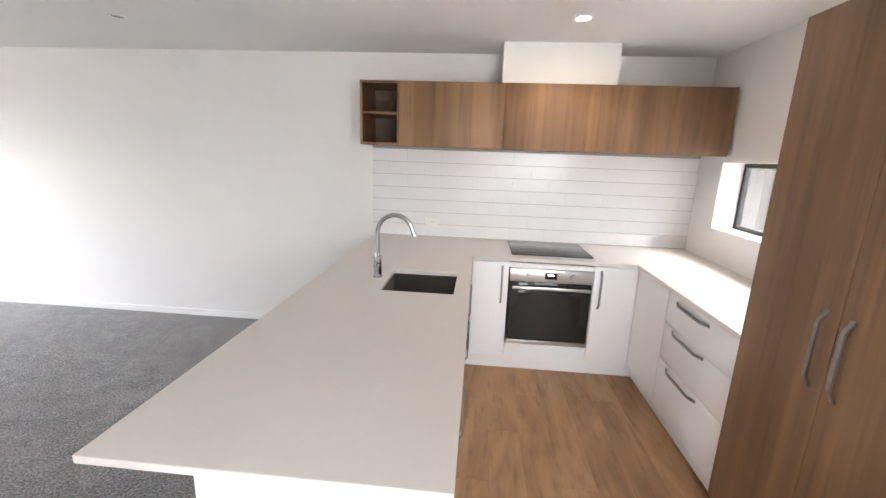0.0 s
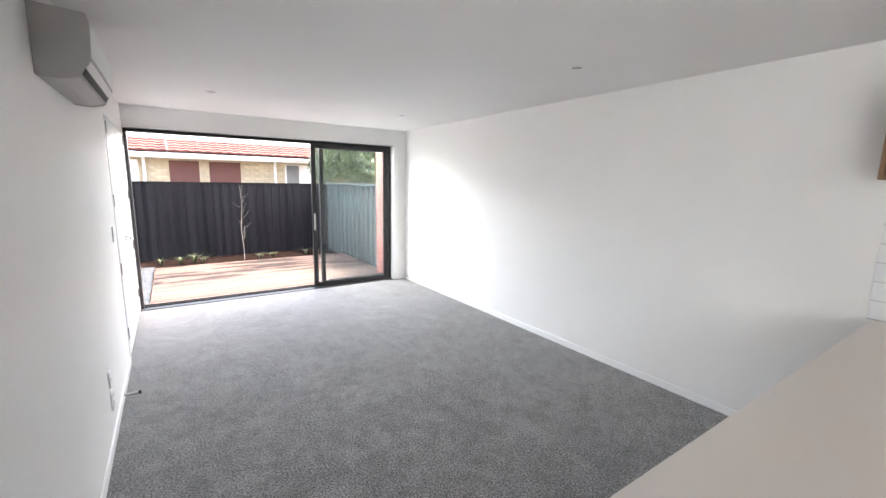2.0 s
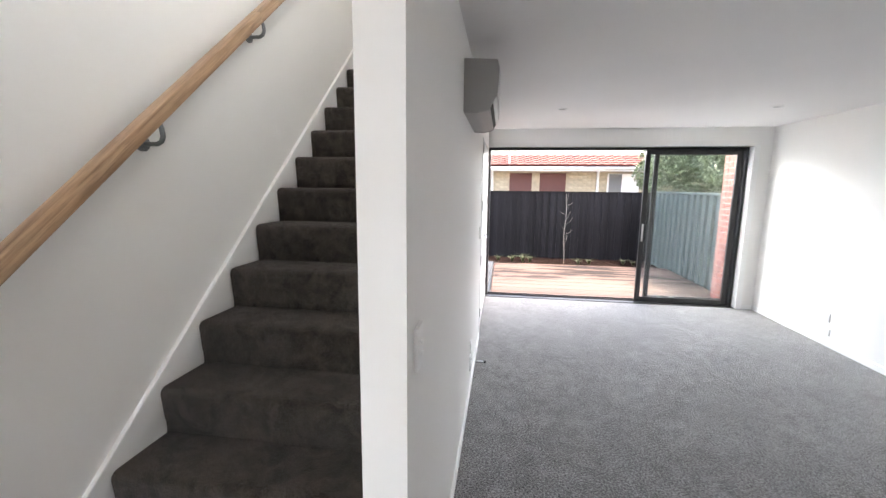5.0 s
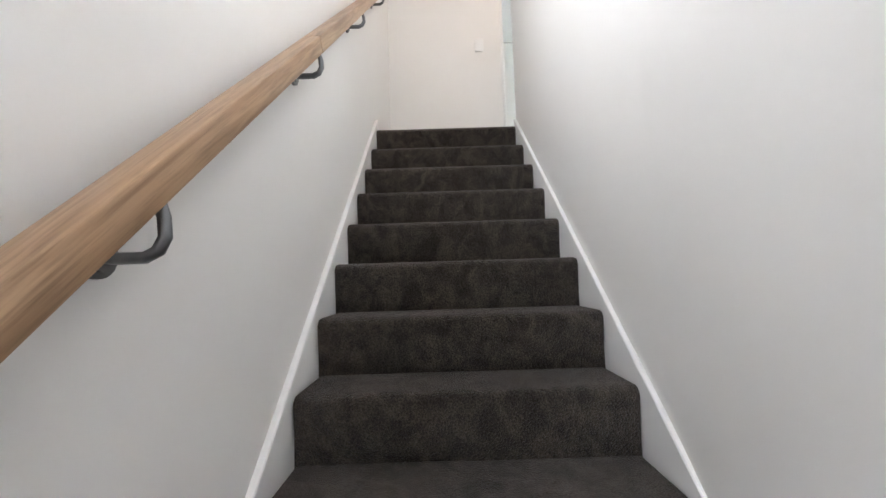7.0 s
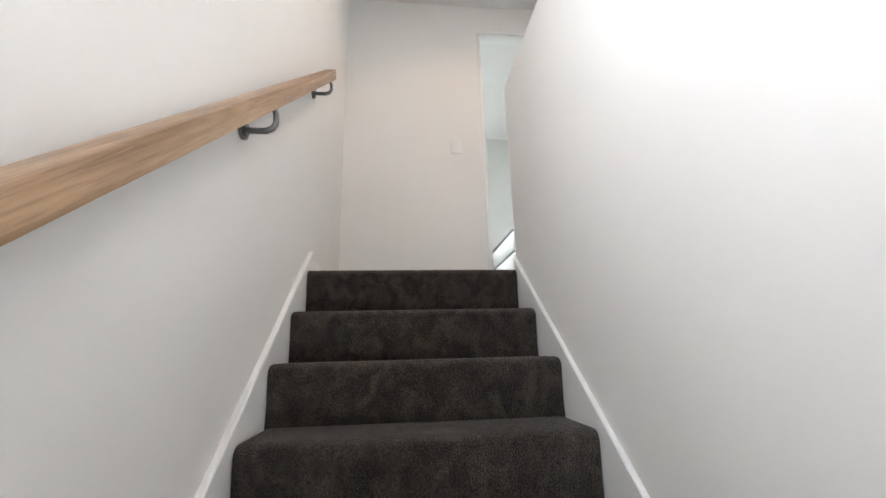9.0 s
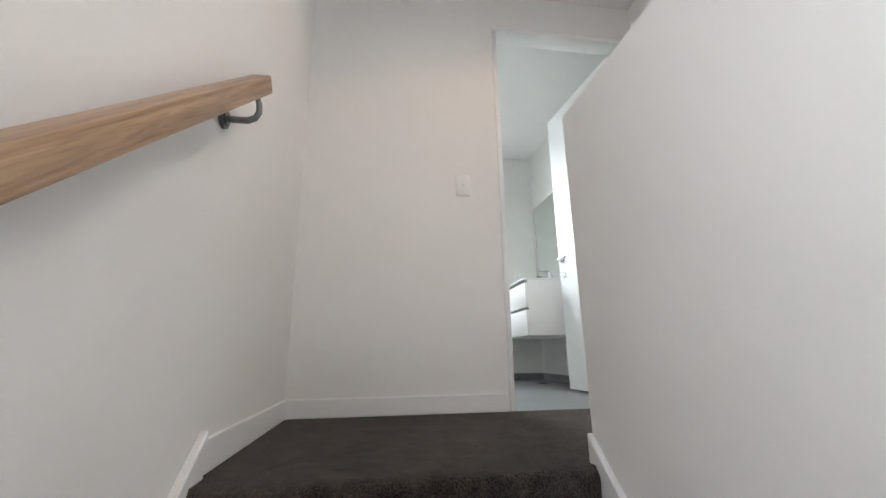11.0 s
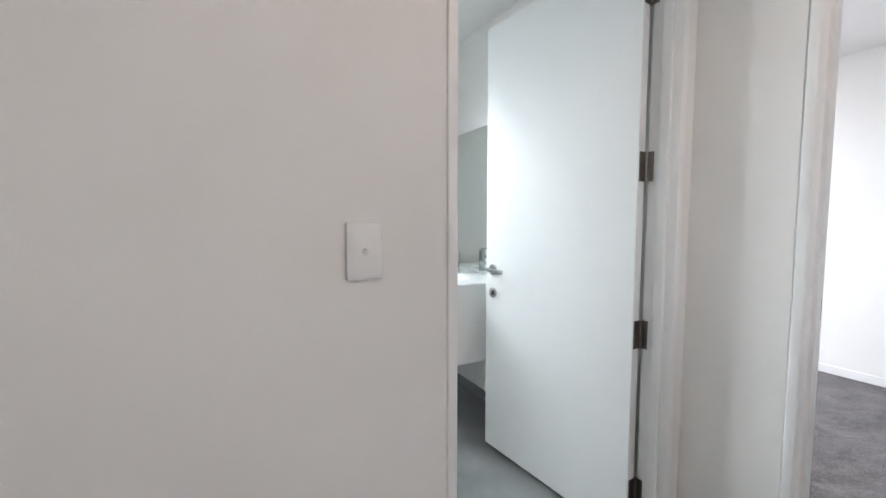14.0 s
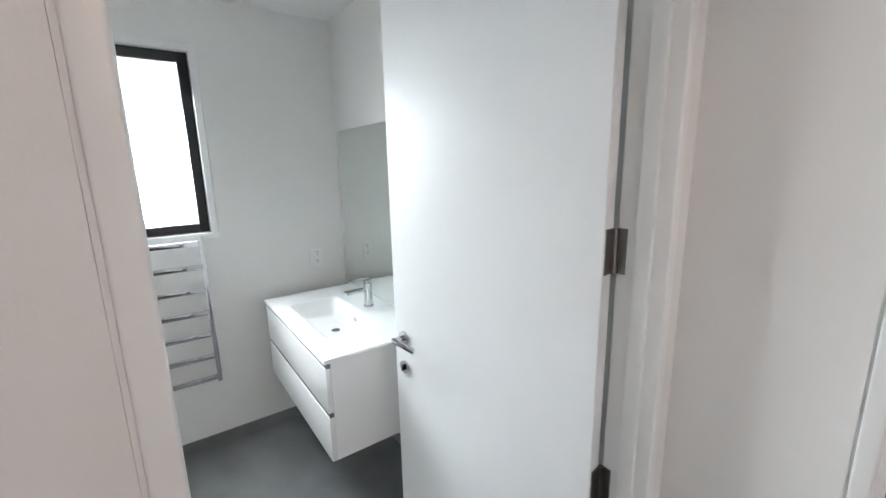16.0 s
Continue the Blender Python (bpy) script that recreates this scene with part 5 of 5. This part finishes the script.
    for r in range(5):
        for c in range(30):
            ob = new("roof_tile", tile_me)
            ob.parent = h
            d = 0.32 * r
            ob.location = (X + 0.66 - d * math.cos(slope), -2.0 + c * 0.3, 2.56 + d * math.sin(slope))
            ob.rotation_euler = (0, slope, 0)
    a = thing("television_aerial", "thin metal television aerial on the neighbour's roof", "aerial", at=(X + 0.52, 0.32, 2.36))
    bm = bmesh.new()
    rod(bm, (0, 0, 0), (0, 0, 0.75), 0.022, seg=8)
    part("mast", bm, WHITEWOOD, a)
    for z, l in ((0.72, 0.3), (0.62, 0.22), (0.55, 0.2)):
        bm = bmesh.new()
        rod(bm, (0, -l, z), (0, l, z + 0.05), 0.016, seg=8)
        part("rod", bm, WHITEWOOD, a)


build_brick_fin()
build_neighbour()


def build_tree(x, y, z0, h, cr, seed, n, lift):
    rnd = random.Random(seed)
    t = thing("camellia_tree", "dense glossy-leaved evergreen tree behind the fence", "tree", at=(x, y, z0))
    bm = bmesh.new()
    sweep(bm, [(0, 0, 0), (0.05, 0.02, h * 0.25), (0.0, 0.08, h * 0.5), (0.05, 0.0, h * 0.8)], [0.12, 0.1, 0.07, 0.02], 10)
    for i in range(16):
        a, zz = rnd.uniform(0, 6.283), h * rnd.uniform(0.25, 0.75)
        d = Vector((math.cos(a), math.sin(a), rnd.uniform(0.2, 0.9))).normalized()
        l = cr * rnd.uniform(0.5, 0.95)
        sweep(bm, [(0, 0, zz), d * l * 0.5 + Vector((0, 0, zz)), d * l + Vector((0, 0, zz + 0.1))], [0.045, 0.03, 0.01], 6)
    part("trunk", bm, BARK, t, smooth=True)
    vs, fs = [], []
    lobes = []
    for i in range(60):
        a, el = rnd.uniform(0, 6.283), rnd.uniform(-0.7, 1.3)
        r = cr * rnd.uniform(0.25, 1.0)
        lobes.append((Vector((r * math.cos(a) * math.cos(el), r * math.sin(a) * math.cos(el), lift + r * math.sin(el) * 0.9)), cr * rnd.uniform(0.22, 0.42)))
    for _ in range(n):
        c, rr = rnd.choice(lobes)
        d = Vector((rnd.gauss(0, 1), rnd.gauss(0, 1), rnd.gauss(0, 1))).normalized()
        p = c + d * rr * rnd.uniform(0.75, 1.05)
        s = rnd.uniform(0.036, 0.065)
        ax = (d + Vector((rnd.uniform(-1, 1), rnd.uniform(-1, 1), rnd.uniform(-1, 0.4))) * 0.9).normalized()
        side = ax.cross(Vector((rnd.uniform(-1, 1), rnd.uniform(-1, 1), rnd.uniform(-1, 1)))).normalized()
        up = side.cross(ax)
        k = len(vs)
        vs += [p - ax * s, p + side * s * 0.45 + up * s * 0.12, p + ax * s, p - side * s * 0.45 + up * s * 0.12]
        fs += [(k, k + 1, k + 2), (k, k + 2, k + 3)]
    me = bpy.data.meshes.new("crown")
    me.from_pydata([tuple(v) for v in vs], [], fs)
    me.materials.append(LEAF)
    c = new("crown", me)
    c.parent = t


build_tree(-12.2, 5.45, -0.3, 3.6, 1.6, 5, 64000, 2.6)

# seen through the kitchen window
ef = thing("side_fence", "grey timber fence beyond the kitchen window", "fence")
for i in range(22):
    boxpart("paling", (4.4, 4.42, 4.2 + i * 0.17, 4.36 + i * 0.17, -0.3, 1.55), SIDEFENCE, ef)
build_tree(6.1, 7.9, -0.3, 3.2, 1.5, 9, 9000, 2.2)

# ---- small pieces of floors and walls ----
fk = thing("floor_kitchen", "warm oak-look plank floor of the kitchen", "floor", kind="structure")
boxpart("underlay", (0.30, XE, 0.55, YN, -0.02, -0.004), DARK, fk)
bm = bmesh.new()
box(bm, -0.0895, 0.0895, -0.6, 0.6, -0.004, 0, 0.0006, 1)
pl = mesh_of("plank", bm, PLANK)
for c in range(11):
    for r in range(-1, 3):
        y = 0.55 + 0.6 + r * 1.2 + (0.4 * (c % 3))
        ob = new("plank", pl)
        ob.parent, ob.location = fk, (0.39 + c * 0.1793, y, 0.0)
sb = thing("splashback", "white glazed subway tile splashback with grey joints", "splashback", kind="structure")
boxpart("grout", (-0.572, XE - 0.001, YN - 0.006, YN - 0.0005, ZB, 1.664), GROUT, sb)
tile_meshes = {}


def tile_of(width):
    """A glazed tile of the width; alike tiles share one mesh."""
    if width not in tile_meshes:
        tb = bmesh.new()
        box(tb, 0.0002, width - 0.0002, -0.0085, 0, 0, 0.1027, 0.0009, 1)
        tile_meshes[width] = mesh_of("tile", tb, TILE)
    return tile_meshes[width]


for r in range(8):
    z = ZB + 0.0055 + r * 0.1058
    if z + 0.10 > 1.735:
        break
    x = -0.572 - (0.15 if r % 2 else 0.0)
    while x < XE - 0.005:
        a, b = max(x, -0.572), min(x + 0.3, XE - 0.001)
        ob = new("tile", tile_of(round(b - a, 4)))
        ob.parent, ob.location = sb, (a, YN - 0.002, z)
        x += 0.3
